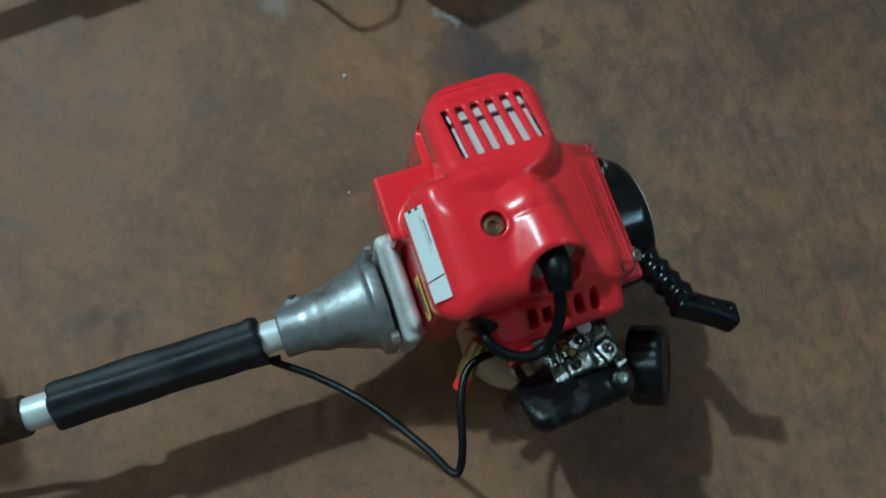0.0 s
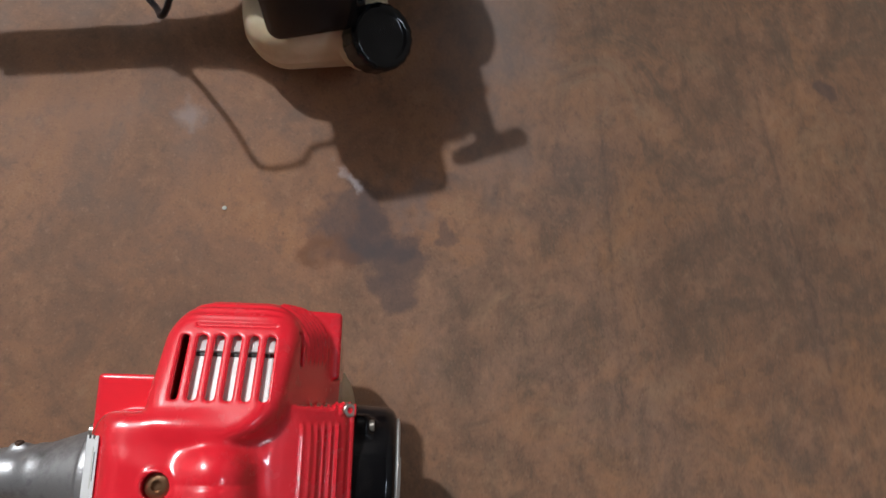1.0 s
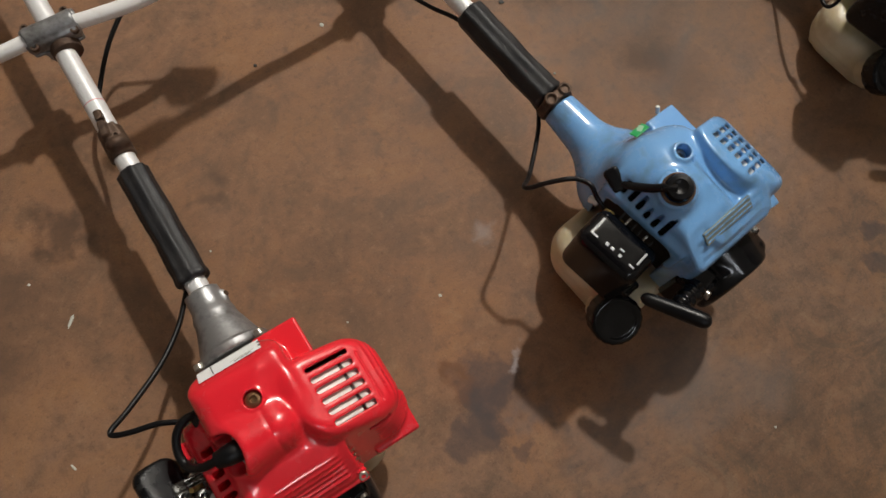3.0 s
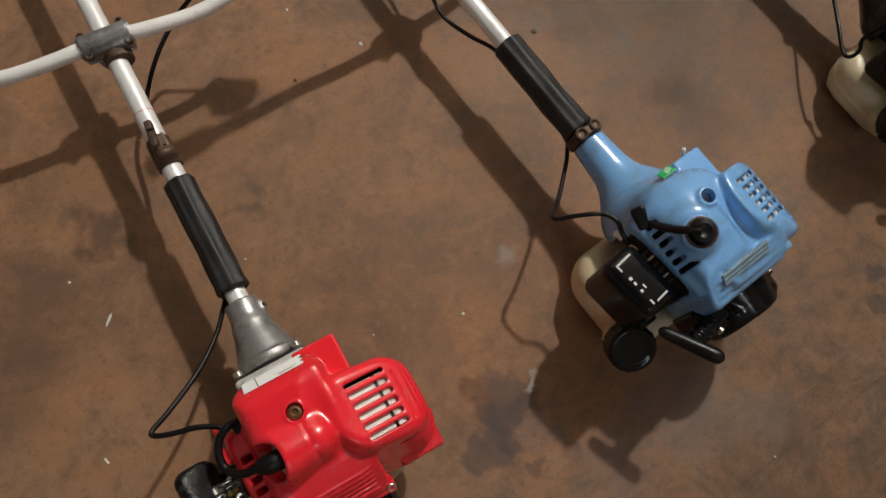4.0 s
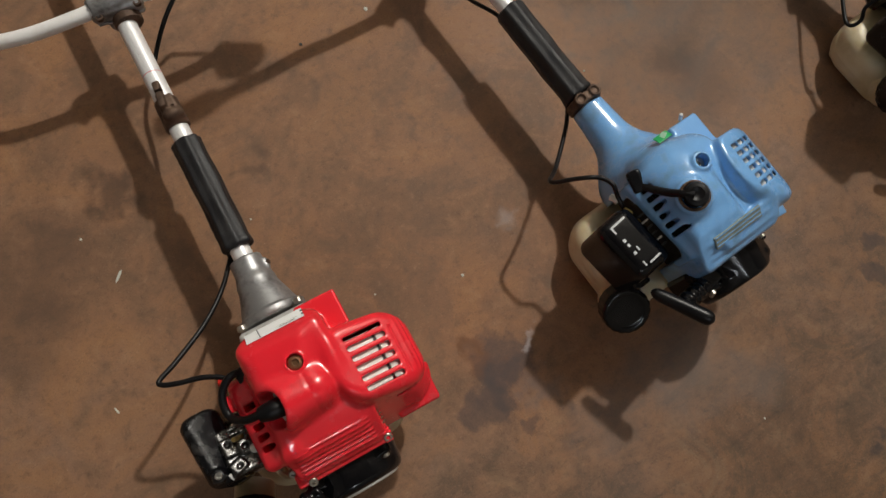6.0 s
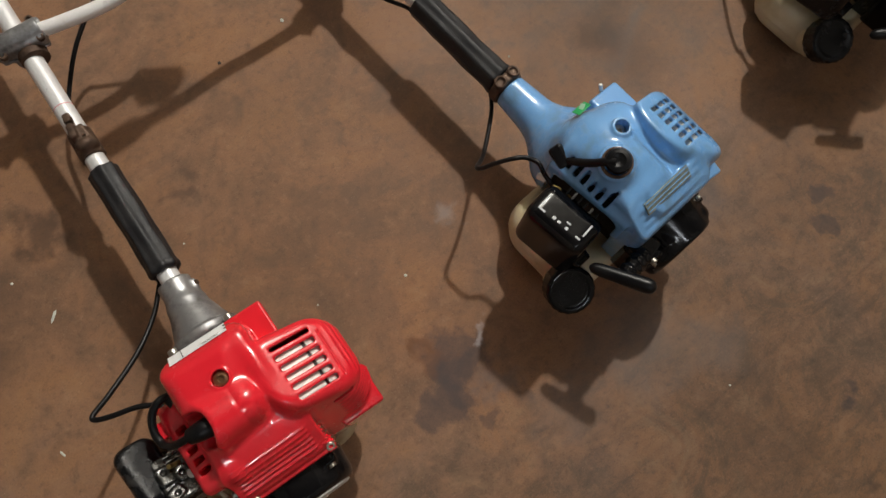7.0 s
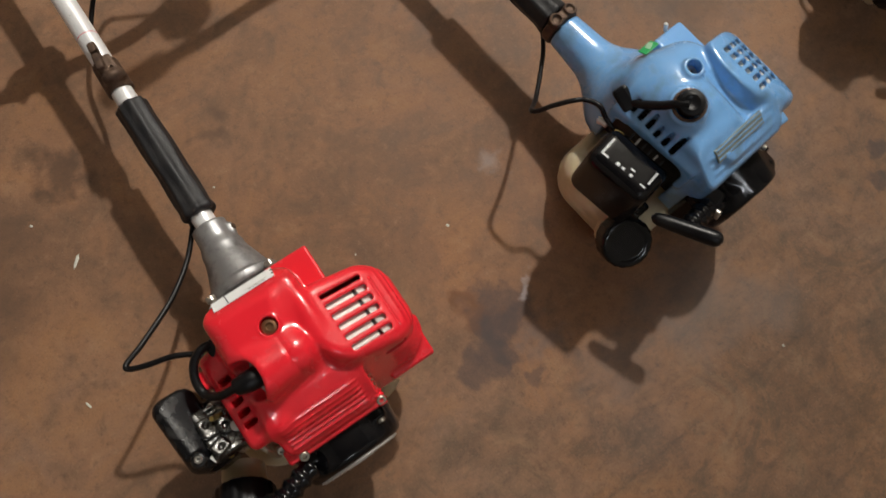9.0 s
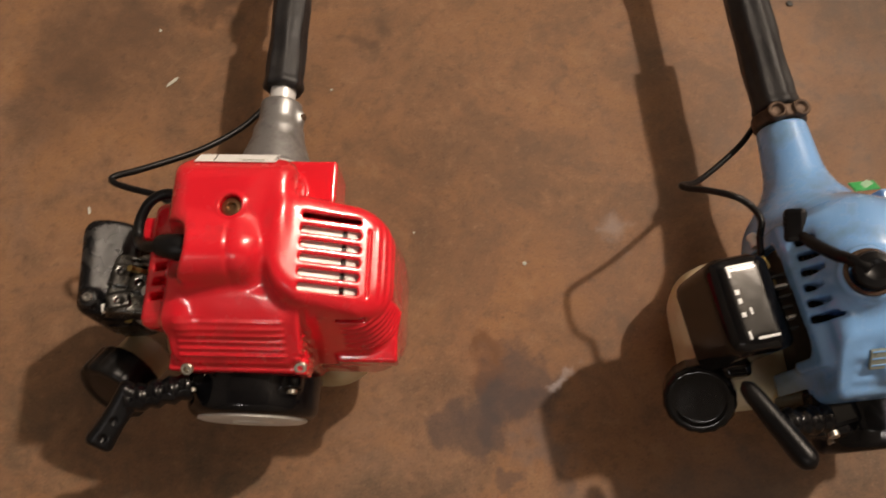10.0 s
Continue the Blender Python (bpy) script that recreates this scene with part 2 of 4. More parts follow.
# the last colour marks wide areas where the floor's own colour is multiplied darker
OIL, GREY, SOOT, PALE, BROAD_DARK = (0.07, 0.056, 0.056), (0.125, 0.108, 0.108), (0.10, 0.062, 0.042), (0.46, 0.42, 0.42), (0.12, 0.09, 0.07)
# x, y, radius, soft edge, colour, strength
STAINS_AND_PATCHES = [
    (0.243, -0.105, 0.03, 0.02, OIL, 0.8),
    (0.224, -0.128, 0.022, 0.02, OIL, 0.72),
    (0.19, -0.148, 0.024, 0.018, OIL, 0.75),
    (0.27, -0.165, 0.012, 0.02, GREY, 0.55),
    (0.235, -0.195, 0.008, 0.01, OIL, 0.6),
    (0.292, -0.198, 0.007, 0.012, OIL, 0.55),
    (0.212, -0.085, 0.012, 0.02, (0.17, 0.075, 0.035), 0.5),
    (0.205, -0.075, 0.004, 0.014, (0.15, 0.07, 0.03), 0.7),
    (0.28, -0.102, 0.003, 0.01, PALE, 0.65),
    (0.27, -0.111, 0.003, 0.009, PALE, 0.6),
    (0.29, -0.09, 0.001, 0.01, PALE, 0.5),
    (0.355, 0.075, 0.004, 0.02, PALE, 0.35),
    (0.043, 0.312, 0.004, 0.018, SOOT, 0.75),
    (0.075, 0.335, 0.006, 0.02, SOOT, 0.6),
    (-0.27, 0.31, 0.03, 0.08, SOOT, 0.7),
    (-0.31, 0.23, 0.02, 0.07, SOOT, 0.55),
    # small dark patch to the left of the red cutter's shaft
    (-0.135, 0.376, 0.018, 0.026, (0.085, 0.05, 0.032), 0.85),
    (0.712, 0.178, 0.006, 0.045, SOOT, 0.75),
    (0.8, 0.45, 0.1, 0.3, BROAD_DARK, 0.6),
    (0.82, 0.2, 0.1, 0.2, BROAD_DARK, 0.45),
    (0.73, 0.13, 0.015, 0.06, SOOT, 0.6),
    (0.605, -0.556, 0.004, 0.014, SOOT, 0.8),
    (0.83, -0.22, 0.008, 0.012, OIL, 0.8),
    (0.80, -0.26, 0.01, 0.012, OIL, 0.7),
    (0.66, -0.46, 0.006, 0.01, OIL, 0.8),
    (0.42, -0.62, 0.008, 0.012, OIL, 0.7),
    (0.68, -0.12, 0.01, 0.05, GREY, 0.45),
    (0.35, -0.55, 0.12, 0.25, BROAD_DARK, 0.6),
    (0.8, -0.40, 0.2, 0.25, BROAD_DARK, 0.75),
    (0.05, -0.50, 0.10, 0.25, BROAD_DARK, 0.25),
    (0.35, -0.30, 0.03, 0.12, GREY, 0.2),
    (0.9, 0.35, 0.12, 0.25, BROAD_DARK, 0.5),
    (0.46, -0.23, 0.02, 0.09, (0.19, 0.155, 0.14), 0.55),
    (0.55, -0.3, 0.01, 0.07, (0.17, 0.14, 0.125), 0.45),
    (0.33, -0.24, 0.01, 0.06, (0.21, 0.165, 0.145), 0.4),
]
# x, y, bearing
SCRATCHES = [(0.513, -0.356, -176.8), (0.524, -0.519, -168.8)]
M_FLOOR = floor_material()
M_WALL = worn("limewashed_wall", (0.24, 0.228, 0.207), (0.17, 0.158, 0.14), 0.85, amount=0.5, scale=6, bump=0.2)


# ---- builders ----
def mesh_object(name, verts, faces, material, smooth=True):
    me = bpy.data.meshes.new(name)
    me.from_pydata(verts, [], faces)
    me.update()
    if smooth:
        me.polygons.foreach_set("use_smooth", np.ones(len(me.polygons), bool))
    me.materials.append(material)
    return new(name, me)


def child(ob, parent, label=""):
    ob.parent = parent
    return tagged(ob, label)


def part(name, bm, material, parent, label="", smooth=False):
    """Links a bmesh as one mesh under a thing or a part."""
    me = bpy.data.meshes.new(name)
    bmesh.ops.recalc_face_normals(bm, faces=bm.faces)
    bm.to_mesh(me)
    bm.free()
    if smooth:
        me.polygons.foreach_set("use_smooth", np.ones(len(me.polygons), bool))
        me.set_sharp_from_angle(angle=radians(38))
    me.materials.append(material)
    return child(new(name, me), parent, label)


def thing(name, m, label, category, group=""):
    e = new(name)
    e.empty_display_size = 0.05
    e.matrix_world = m
    return tagged(e, label, category, group)


# signed distances, for moulded and cast shapes
def d_box(p, c, h, r=0.004, turn=None):
    q = p - np.array(c)
    if turn is not None:
        q = q @ np.array(Euler([radians(a) for a in turn]).to_matrix())
    q = np.abs(q) - (np.array(h) - r)
    return np.linalg.norm(np.maximum(q, 0), axis=1) + np.minimum(q.max(1), 0) - r


def d_cone(p, a, b, ra, rb, r=0.002):
    """A cylinder or cone frustum between two points, with rounded rims."""
    a, b = np.array(a, float), np.array(b, float)
    ax = b - a
    n = np.linalg.norm(ax)
    ax /= n
    s = (p - a) @ ax
    rad = np.linalg.norm(p - a - s[:, None] * ax, axis=1)
    side = (rad - (ra + (rb - ra) * np.clip(s / n, 0, 1))) * (n / math.hypot(n, rb - ra)) + r
    cap = np.abs(s - n / 2) - n / 2 + r
    return np.hypot(np.maximum(side, 0), np.maximum(cap, 0)) + np.minimum(np.maximum(side, cap), 0) - r


def d_ball(p, c, radii):
    q = (p - np.array(c)) / np.array(radii)
    k = np.linalg.norm(q, axis=1)
    return (k - 1) * min(radii)


def d_plane(p, n, at):
    n = np.array(n, float) / np.linalg.norm(n)
    return (p - np.array(at)) @ n


def join(a, b, k=0.008):
    h = np.clip(0.5 + 0.5 * (b - a) / k, 0, 1)
    return b * (1 - h) + a * h - k * h * (1 - h)


def meet(a, b, k=0.006):
    return -join(-a, -b, k)


def cut(a, b, k=0.002):
    return meet(a, -b, k)


def moulded(name, f, lo, hi, step, material, parent, label=""):
    """A mesh of the surface where f is nought (surface nets), drawn close to it."""
    lo, hi = np.array(lo, float), np.array(hi, float)
    n = np.ceil((hi - lo) / step).astype(int) + 1
    ax = [lo[i] + step * np.arange(n[i]) for i in range(3)]
    g = np.stack(np.meshgrid(*ax, indexing="ij"), -1).reshape(-1, 3)
    # coarse blocks far from the surface keep one value
    big = 4
    nb = -(-n // big)
    mid = np.stack(np.meshgrid(*[lo[i] + step * (big * np.arange(nb[i]) + (big - 1) / 2) for i in range(3)], indexing="ij"), -1)
    vb = f(mid.reshape(-1, 3)).reshape(nb)
    v = np.repeat(np.repeat(np.repeat(vb, big, 0), big, 1), big, 2)[:n[0], :n[1], :n[2]].ravel()
    near = np.abs(v) < step * 5.5 + 0.003
    v[near] = f(g[near])
    v = v.reshape(n)
    ins = v < 0
    m = n - 1
    total, count = np.zeros((*m, 3)), np.zeros(m)
    corner = [(i, j, k) for i in (0, 1) for j in (0, 1) for k in (0, 1)]
    sl = lambda c: tuple(slice(c[i], c[i] + m[i]) for i in range(3))  # noqa: E731
    for a in corner:
        for axis in range(3):
            if a[axis]:
                continue
            b = tuple(1 if i == axis else a[i] for i in range(3))
            va, vb = v[sl(a)], v[sl(b)]
            hit = (va < 0) != (vb < 0)
            t = np.where(hit, va / np.where(hit, va - vb, 1), 0)
            off = np.array(a, float) * np.ones((*m, 3))
            off[..., axis] += t
            total += off * hit[..., None]
            count += hit
    used = count > 0
    ids = np.full(m, -1)
    ids[used] = np.arange(used.sum())
    pts = lo + step * (np.argwhere(used) + total[used] / count[used][:, None])
    faces = []
    for axis in range(3):
        o1, o2 = (axis + 1) % 3, (axis + 2) % 3
        a = np.moveaxis(ins, (axis, o1, o2), (0, 1, 2))
        c = np.moveaxis(ids, (axis, o1, o2), (0, 1, 2))
        for up in (True, False):
            w = np.argwhere((a[:-1, 1:-1, 1:-1] == up) & (a[1:, 1:-1, 1:-1] != up))
            i, j, k = w[:, 0], w[:, 1], w[:, 2]
            q = np.stack([c[i, j, k], c[i, j + 1, k], c[i, j + 1, k + 1], c[i, j, k + 1]], 1)
            faces.append(q if up else q[:, ::-1])
    for _ in range(2):
        e = step * 0.35
        d = f(pts)
        gr = np.stack([f(pts + e * u) - f(pts - e * u) for u in np.eye(3)], 1) / (2 * e)
        mv = d[:, None] * gr / np.maximum((gr ** 2).sum(1), 0.3)[:, None]
        pts = pts - np.clip(mv, -0.5 * step, 0.5 * step)
    return child(mesh_object(name, pts.tolist(), np.concatenate(faces).tolist(), material), parent, label)


def lathe(profile, axis_from, axis_to, seg=32):
    """A bmesh turned round an axis: profile of (way along it in metres, radius)."""
    a, b = Vector(axis_from), Vector(axis_to)
    turn = (b - a).to_track_quat("Z", "Y").to_matrix()
    bm = bmesh.new()
    rings = []
    for s, r in profile:
        rings.append([bm.verts.new(a + turn @ Vector((r * math.cos(2 * math.pi * i / seg), r * math.sin(2 * math.pi * i / seg), s))) for i in range(seg)])
    for p, q in zip(rings, rings[1:]):
        for i in range(seg):
            bm.faces.new((p[i], p[(i + 1) % seg], q[(i + 1) % seg], q[i]))
    bm.faces.new(rings[0][::-1])
    bm.faces.new(rings[-1])
    return bm


def smooth_line(points, steps=10):
    """A curve through points (Catmull-Rom)."""
    p = [Vector(v) for v in points]
    p = [p[0] * 2 - p[1], *p, p[-1] * 2 - p[-2]]
    out = []
    for a, b, c, d in zip(p, p[1:], p[2:], p[3:]):
        for i in range(steps):
            t = i / steps
            out.append(0.5 * ((2 * b) + (c - a) * t + (2 * a - 5 * b + 4 * c - d) * t * t + (3 * b - a - 3 * c + d) * t ** 3))
    return [*out, p[-2]]


def pipe(points, radius, seg=14, steps=10, radii=None):
    """A bmesh tube along a smooth line."""
    line = smooth_line(points, steps)
    bm = bmesh.new()
    rings, side = [], None
    for i, c in enumerate(line):
        t = (line[min(i + 1, len(line) - 1)] - line[max(i - 1, 0)]).normalized()
        side = (side - t * side.dot(t)).normalized() if side else t.orthogonal().normalized()
        up = t.cross(side)
        r = radius if radii is None else radii(i / (len(line) - 1))
        rings.append([bm.verts.new(c + r * (math.cos(2 * math.pi * k / seg) * side + math.sin(2 * math.pi * k / seg) * up)) for k in range(seg)])
    for p, q in zip(rings, rings[1:]):
        for i in range(seg):
            bm.faces.new((p[i], p[(i + 1) % seg], q[(i + 1) % seg], q[i]))
    bm.faces.new(rings[0][::-1])
    bm.faces.new(rings[-1])
    return bm


def block(c, h, turn=(0, 0, 0), bevel=0.001):
    """A bmesh box with bevelled edges."""
    bm = bmesh.new()
    bmesh.ops.create_cube(bm, size=1, matrix=pose(*c, *turn) @ Matrix.Diagonal((2 * h[0], 2 * h[1], 2 * h[2], 1)))
    bmesh.ops.bevel(bm, geom=list(bm.edges), offset=bevel, segments=2, affect="EDGES", profile=0.5)
    return bm


def bolt(at, way, r, material, parent, name="bolt", label=""):
    """A hexagon-socket bolt head."""
    a = Vector(at)
    b = a + Vector(way).normalized() * 0.01
    return part(name, lathe([(0, r), (r * 0.9, r), (r * 1.05, r * 0.86), (r * 1.05, r * 0.5), (r * 0.5, r * 0.42)], a, b, 18), material, parent, label, True)


# ---- the shed ----
def slab(name, c, h, material, label, category):
    bm = bmesh.new()
    bmesh.ops.create_cube(bm, size=1, matrix=pose(*c) @ Matrix.Diagonal((2 * h[0], 2 * h[1], 2 * h[2], 1)))
    me = bpy.data.meshes.new(name)
    bm.to_mesh(me)
    bm.free()
    me.materials.append(material)
    return tagged(new(name, me), label, category, kind="structure")


slab("floor", (0.5, 0.5, -0.05), (4.0, 4.0, 0.05), M_FLOOR, "brown stained rough cement floor", "floor")
slab("wall_north", (0.5, 4.6, 2.8), (4.2, 0.1, 2.8), M_WALL, "plain limewashed wall", "wall")
slab("wall_south", (0.5, -3.6, 2.8), (4.2, 0.1, 2.8), M_WALL, "plain limewashed wall", "wall")
slab("wall_east", (4.6, 0.5, 2.8), (0.1, 4.0, 2.8), M_WALL, "plain limewashed wall", "wall")
slab("wall_west", (-3.6, 0.5, 2.8), (0.1, 4.0, 2.8), M_WALL, "plain limewashed wall", "wall")
slab("ceiling", (0.5, 0.5, 5.65), (4.2, 4.2, 0.05), M_WALL, "plain limewashed ceiling", "ceiling")


# ---- shared engine parts ----
def fuel_tank(parent, x0, x1, y0, y1, top=0.082, dx=0.0):
    """A blow-moulded tank with rounded shoulders, two feet and a seam round it."""
    cx, cy, hx, hy = (x0 + x1) / 2, (y0 + y1) / 2, (x1 - x0) / 2, (y1 - y0) / 2

    def f(p):
        q = np.abs(p[:, :2] - np.array((cx, cy))) - (np.array((hx, hy)) - 0.045)
        plan = np.linalg.norm(np.maximum(q, 0), axis=1) + np.minimum(q.max(1), 0) - 0.045
        d = meet(plan, np.abs(p[:, 2] - top / 2 - 0.006) - top / 2 + 0.006, 0.026)
        d = join(d, np.maximum(plan - 0.0016, np.abs(p[:, 2] - 0.045) - 0.002), 0.003)
        for s in (-1, 1):
            d = join(d, d_box(p, (cx + s * hx * 0.6, cy, 0.012), (0.02, hy * 0.8, 0.012), 0.008), 0.01)
        return d

    tank = moulded("fuel_tank", f, (x0 - 0.01, y0 - 0.01, -0.004), (x1 + 0.01, y1 + 0.01, top + 0.01), 0.004, M_TANK, parent, "cream translucent plastic fuel tank")
    return tank


def fuel_cap(parent, at, way, r=0.034, material=None):
    """A knurled screw cap on a short neck."""
    a, w = Vector(at), Vector(way).normalized()
    turn = w.to_track_quat("Z", "Y").to_matrix()
    inv = np.array(turn)

    def f(p):
        q = (p - np.array(a)) @ inv
        ang = np.arctan2(q[:, 1], q[:, 0])
        rad = np.linalg.norm(q[:, :2], axis=1) + 0.0008 * np.abs(np.sin(ang * 9)) ** 4
        side, cap = rad - r + 0.005, np.abs(q[:, 2] + 0.015) - 0.015 + 0.005
        d = np.hypot(np.maximum(side, 0), np.maximum(cap, 0)) + np.minimum(np.maximum(side, cap), 0) - 0.005
        return cut(d, d_cone(q, (0, 0, -0.0012), (0, 0, 0.01), r * 0.7, r * 0.7), 0.003)

    e = r + 0.012
    cap = moulded("fuel_cap", f, a - Vector((e, e, e)), a + Vector((e, e, e)), 0.0022, material or M_GLOSS, parent, "black knurled fuel cap")
    part("neck", lathe([(0, 0.024), (0.035, 0.024)], a - w * 0.055, a, 24), M_TANK, cap, "cream filler neck", True)


def starter(parent, y0, y1, r, cx=-0.004, cz=0.112, label="glossy black recoil starter"):
    """A drum with a domed end, cooling slots, lugs and a silver end badge."""
    def f(p):
        d = d_cone(p, (cx, y0, cz), (cx, y1, cz), r * 0.94, r, 0.009)
        for k in range(4):
            a = math.pi / 4 + k * math.pi / 2
            d = join(d, d_cone(p, (cx + math.cos(a) * r, y1 - 0.022, cz + math.sin(a) * r), (cx + math.cos(a) * r, y1, cz + math.sin(a) * r), 0.009, 0.009), 0.008)
        return d

    e = r + 0.02
    ob = moulded("starter", f, (cx - e, y0 - 0.008, cz - e), (cx + e, y1 + 0.008, cz + e), 0.0026, M_GLOSS, parent, label)
    part("end_plate", lathe([(0, r * 0.8), (0.003, r * 0.8), (0.0045, r * 0.74), (0.0045, r * 0.3), (0.006, r * 0.28)], (cx, y0 + 0.0015, cz), (cx, y0 - 1, cz), 36), M_SHIELD, ob, "pale metal end plate", True)
    for k in (0, 1):
        a = math.pi / 4 + k * math.pi / 2
        bolt((cx + math.cos(a) * r, y1 - 0.0215, cz + math.sin(a) * r), (0, -1, 0), 0.0045, M_STEEL, ob, "screw")
    return ob


def pull_stem(handle, base, mid):
    part("stem", pipe([base, mid], 0.008, 14, 22, lambda s: 0.0115 + 0.0013 * math.sin(s * 26)), M_GLOSS, handle, "", True)


def pull_handle(parent, base, mid, a, b, r=0.0095):
    """A T-shaped starter grip, rounded and tapered, on a ribbed stem."""
    h = part("pull_handle", pipe([a, (Vector(a) + Vector(b)) / 2, b], r, 16, 14, lambda s: r * max(0.05, 1 - abs(2 * s - 1) ** 9) ** 0.5 * (0.8 + 0.28 * s)), M_RUBBER, parent, "black rubber pull handle", True)
    pull_stem(h, base, mid)


def flat_pull_handle(parent, base, mid, a, b, r):
    """A T-shaped starter grip, flattened and flared at its ends, on a ribbed stem."""
    a, b = Vector(a), Vector(b)
    long = (b - a).normalized()
    out = (Vector(mid) - Vector(base)).normalized()
    flat = (out - long * out.dot(long)).normalized()
    inv = np.array(Matrix((long, flat, long.cross(flat))).transposed())
    mid_at, half = (a + b) / 2, (b - a).length / 2

    def f(p):
        q = (p - np.array(mid_at)) @ inv
        w = r * (0.86 + 0.22 * (np.abs(q[:, 0]) / half) ** 2)
        d = np.abs(q) - np.stack([np.full(len(q), half - 0.006), w - 0.006, np.full(len(q), r * 0.86 - 0.006)], 1)
        d = np.linalg.norm(np.maximum(d, 0), axis=1) + np.minimum(d.max(1), 0) - 0.006
        for s in (-0.62, 0.05, 0.62):
            for u in (-1, 1):
                d = cut(d, d_ball(q, (s * half, 0, u * r * 0.82), (0.0028, 0.0028, 0.0022)), 0.0008)
        return d

    e = Vector((half + 0.008,) * 3)
    h = moulded("pull_handle", f, mid_at - e, mid_at + e, 0.0018, M_RUBBER, parent, "black rubber pull handle")
    pull_stem(h, base, mid)


def block_core(parent):
    """Crankcase and finned cylinder under the cover."""
    def f(p):
        d = d_box(p, (-0.004, -0.03, 0.105), (0.043, 0.072, 0.04), 0.012)
        return join(d, d_cone(p, (-0.004, -0.1, 0.112), (-0.004, 0.05, 0.112), 0.042, 0.042), 0.006)

    moulded("crankcase", f, (-0.06, -0.115, 0.055), (0.055, 0.06, 0.165), 0.004, M_DARK, parent, "dark oily crankcase")
    for i in range(7):
        part("cylinder_fin", block((-0.012, -0.025, 0.152 + i * 0.0085), (0.036, 0.036, 0.0012), bevel=0.0006), M_DARK, parent)
    part("cylinder", lathe([(0, 0.024), (0.072, 0.024)], (-0.012, -0.025, 0.145), (-0.012, -0.025, 0.2), 20), M_DARK, parent, "", True)


def shaft_tube(parent, x, z, y0, y1, r=0.013):
    return part("shaft", pipe([(x, y0, z), (x, (y0 + y1) / 2, z), (x, y1, z)], r, 28, 6), M_TUBE, parent, "scuffed bare aluminium shaft tube", True)


def foam_grip(parent, x, z, y0, y1, r, label):
    """A foam sleeve with flattened sides, rounded ends and a worn lip."""
    def f(p):
        q = p - np.array((x, 0, z))
        ang = np.arctan2(q[:, 2], q[:, 0])
        flat = np.cos(((ang + 0.2) % (math.pi / 4)) - math.pi / 8)
        rad = np.hypot(q[:, 0], q[:, 2]) * (0.45 + 0.55 * flat / math.cos(math.pi / 8) * 0.985)
        lip = 0.0016 * np.exp(-((p[:, 1] - y0 - 0.006) / 0.005) ** 2)
        lip = lip + 0.0004 * np.sin(p[:, 1] * 95 + 2.3 * np.sin(ang)) + 0.0003 * np.sin(p[:, 1] * 53 - 3 * ang) + 0.0001 * np.sin(p[:, 1] * 410 + 2 * ang) + 0.0006 * np.cos(ang * 8 + 0.6)
        side, cap = rad - r - lip + 0.003, np.abs(p[:, 1] - (y0 + y1) / 2) - (y1 - y0) / 2 + 0.003 + 0.0012 * np.sin(3 * ang + 1) ** 2
        d = np.hypot(np.maximum(side, 0), np.maximum(cap, 0)) + np.minimum(np.maximum(side, cap), 0) - 0.003
        return np.maximum(d, 0.0127 - np.hypot(q[:, 0], q[:, 2]))

    e = r + 0.006
    return moulded("grip", f, (x - e, y0 - 0.006, z - e), (x + e, y1 + 0.006, z + e), 0.002, M_GRIP, parent, label)


def handlebar(parent, left, right, clamp, grip_label):
    """A bent bar in two halves, held by a cast clamp on the shaft."""
    cx, cy, cz = clamp
    def f(p):
        d = d_box(p, (cx, cy, cz + 0.004), (0.033, 0.017, 0.012), 0.004, (0, 0, -4))
        d = join(d, d_cone(p, (cx - 0.036, cy, cz + 0.012), (cx + 0.036, cy, cz + 0.012), 0.0145, 0.0145), 0.004)
        d = join(d, d_cone(p, (cx, cy - 0.018, cz - 0.012), (cx, cy + 0.018, cz - 0.012), 0.02, 0.02), 0.005)
        for s in (-1, 1):
            d = cut(d, d_box(p, (cx + s * 0.036, cy, cz + 0.02), (0.004, 0.012, 0.006), 0.001), 0.001)
        return cut(d, d_box(p, (cx, cy, cz - 0.001), (0.05, 0.05, 0.0012), 0.0005), 0.001)

    c = moulded("handlebar_clamp", f, (cx - 0.045, cy - 0.03, cz - 0.04), (cx + 0.045, cy + 0.03, cz + 0.036), 0.0022, M_CAST, parent, "dull cast aluminium handlebar clamp")
    part("clamp_sleeve", lathe([(0, 0.016), (0.002, 0.019), (0.012, 0.0195), (0.014, 0.018)], (cx + 0.004, cy - 0.029, cz - 0.006), (cx + 0.004, cy, cz - 0.006), 26), M_RUST, c, "dirty brown sleeve under the clamp", True)
    for sx in (-1, 1):
        for sy in (-1, 1):
            bolt((cx + sx * 0.026, cy + sy * 0.016, cz + 0.012), (0, 0, 1), 0.0052, M_RUST, c, "bolt", "rusty clamp bolt")
    bar = part("handlebar", pipe([*reversed(left), (cx, cy, cz + 0.012), *right], 0.0098, 18, 10), M_BAR, parent, "pale scuffed metal handlebar", True)
    for ends in (left, right):
        a, b = Vector(ends[-2]), Vector(ends[-1])
        part("bar_grip", pipe([a, (a + b) / 2, b + (b - a) * 0.15], 0.0165, 18, 6), M_RUBBER, bar, grip_label, True)
    return bar


def cable(parent, points, r=0.0032, name="throttle_cable", label="thin black throttle cable"):
    return part(name, pipe(points, r, 10, 12), M_RUBBER, parent, label, True)


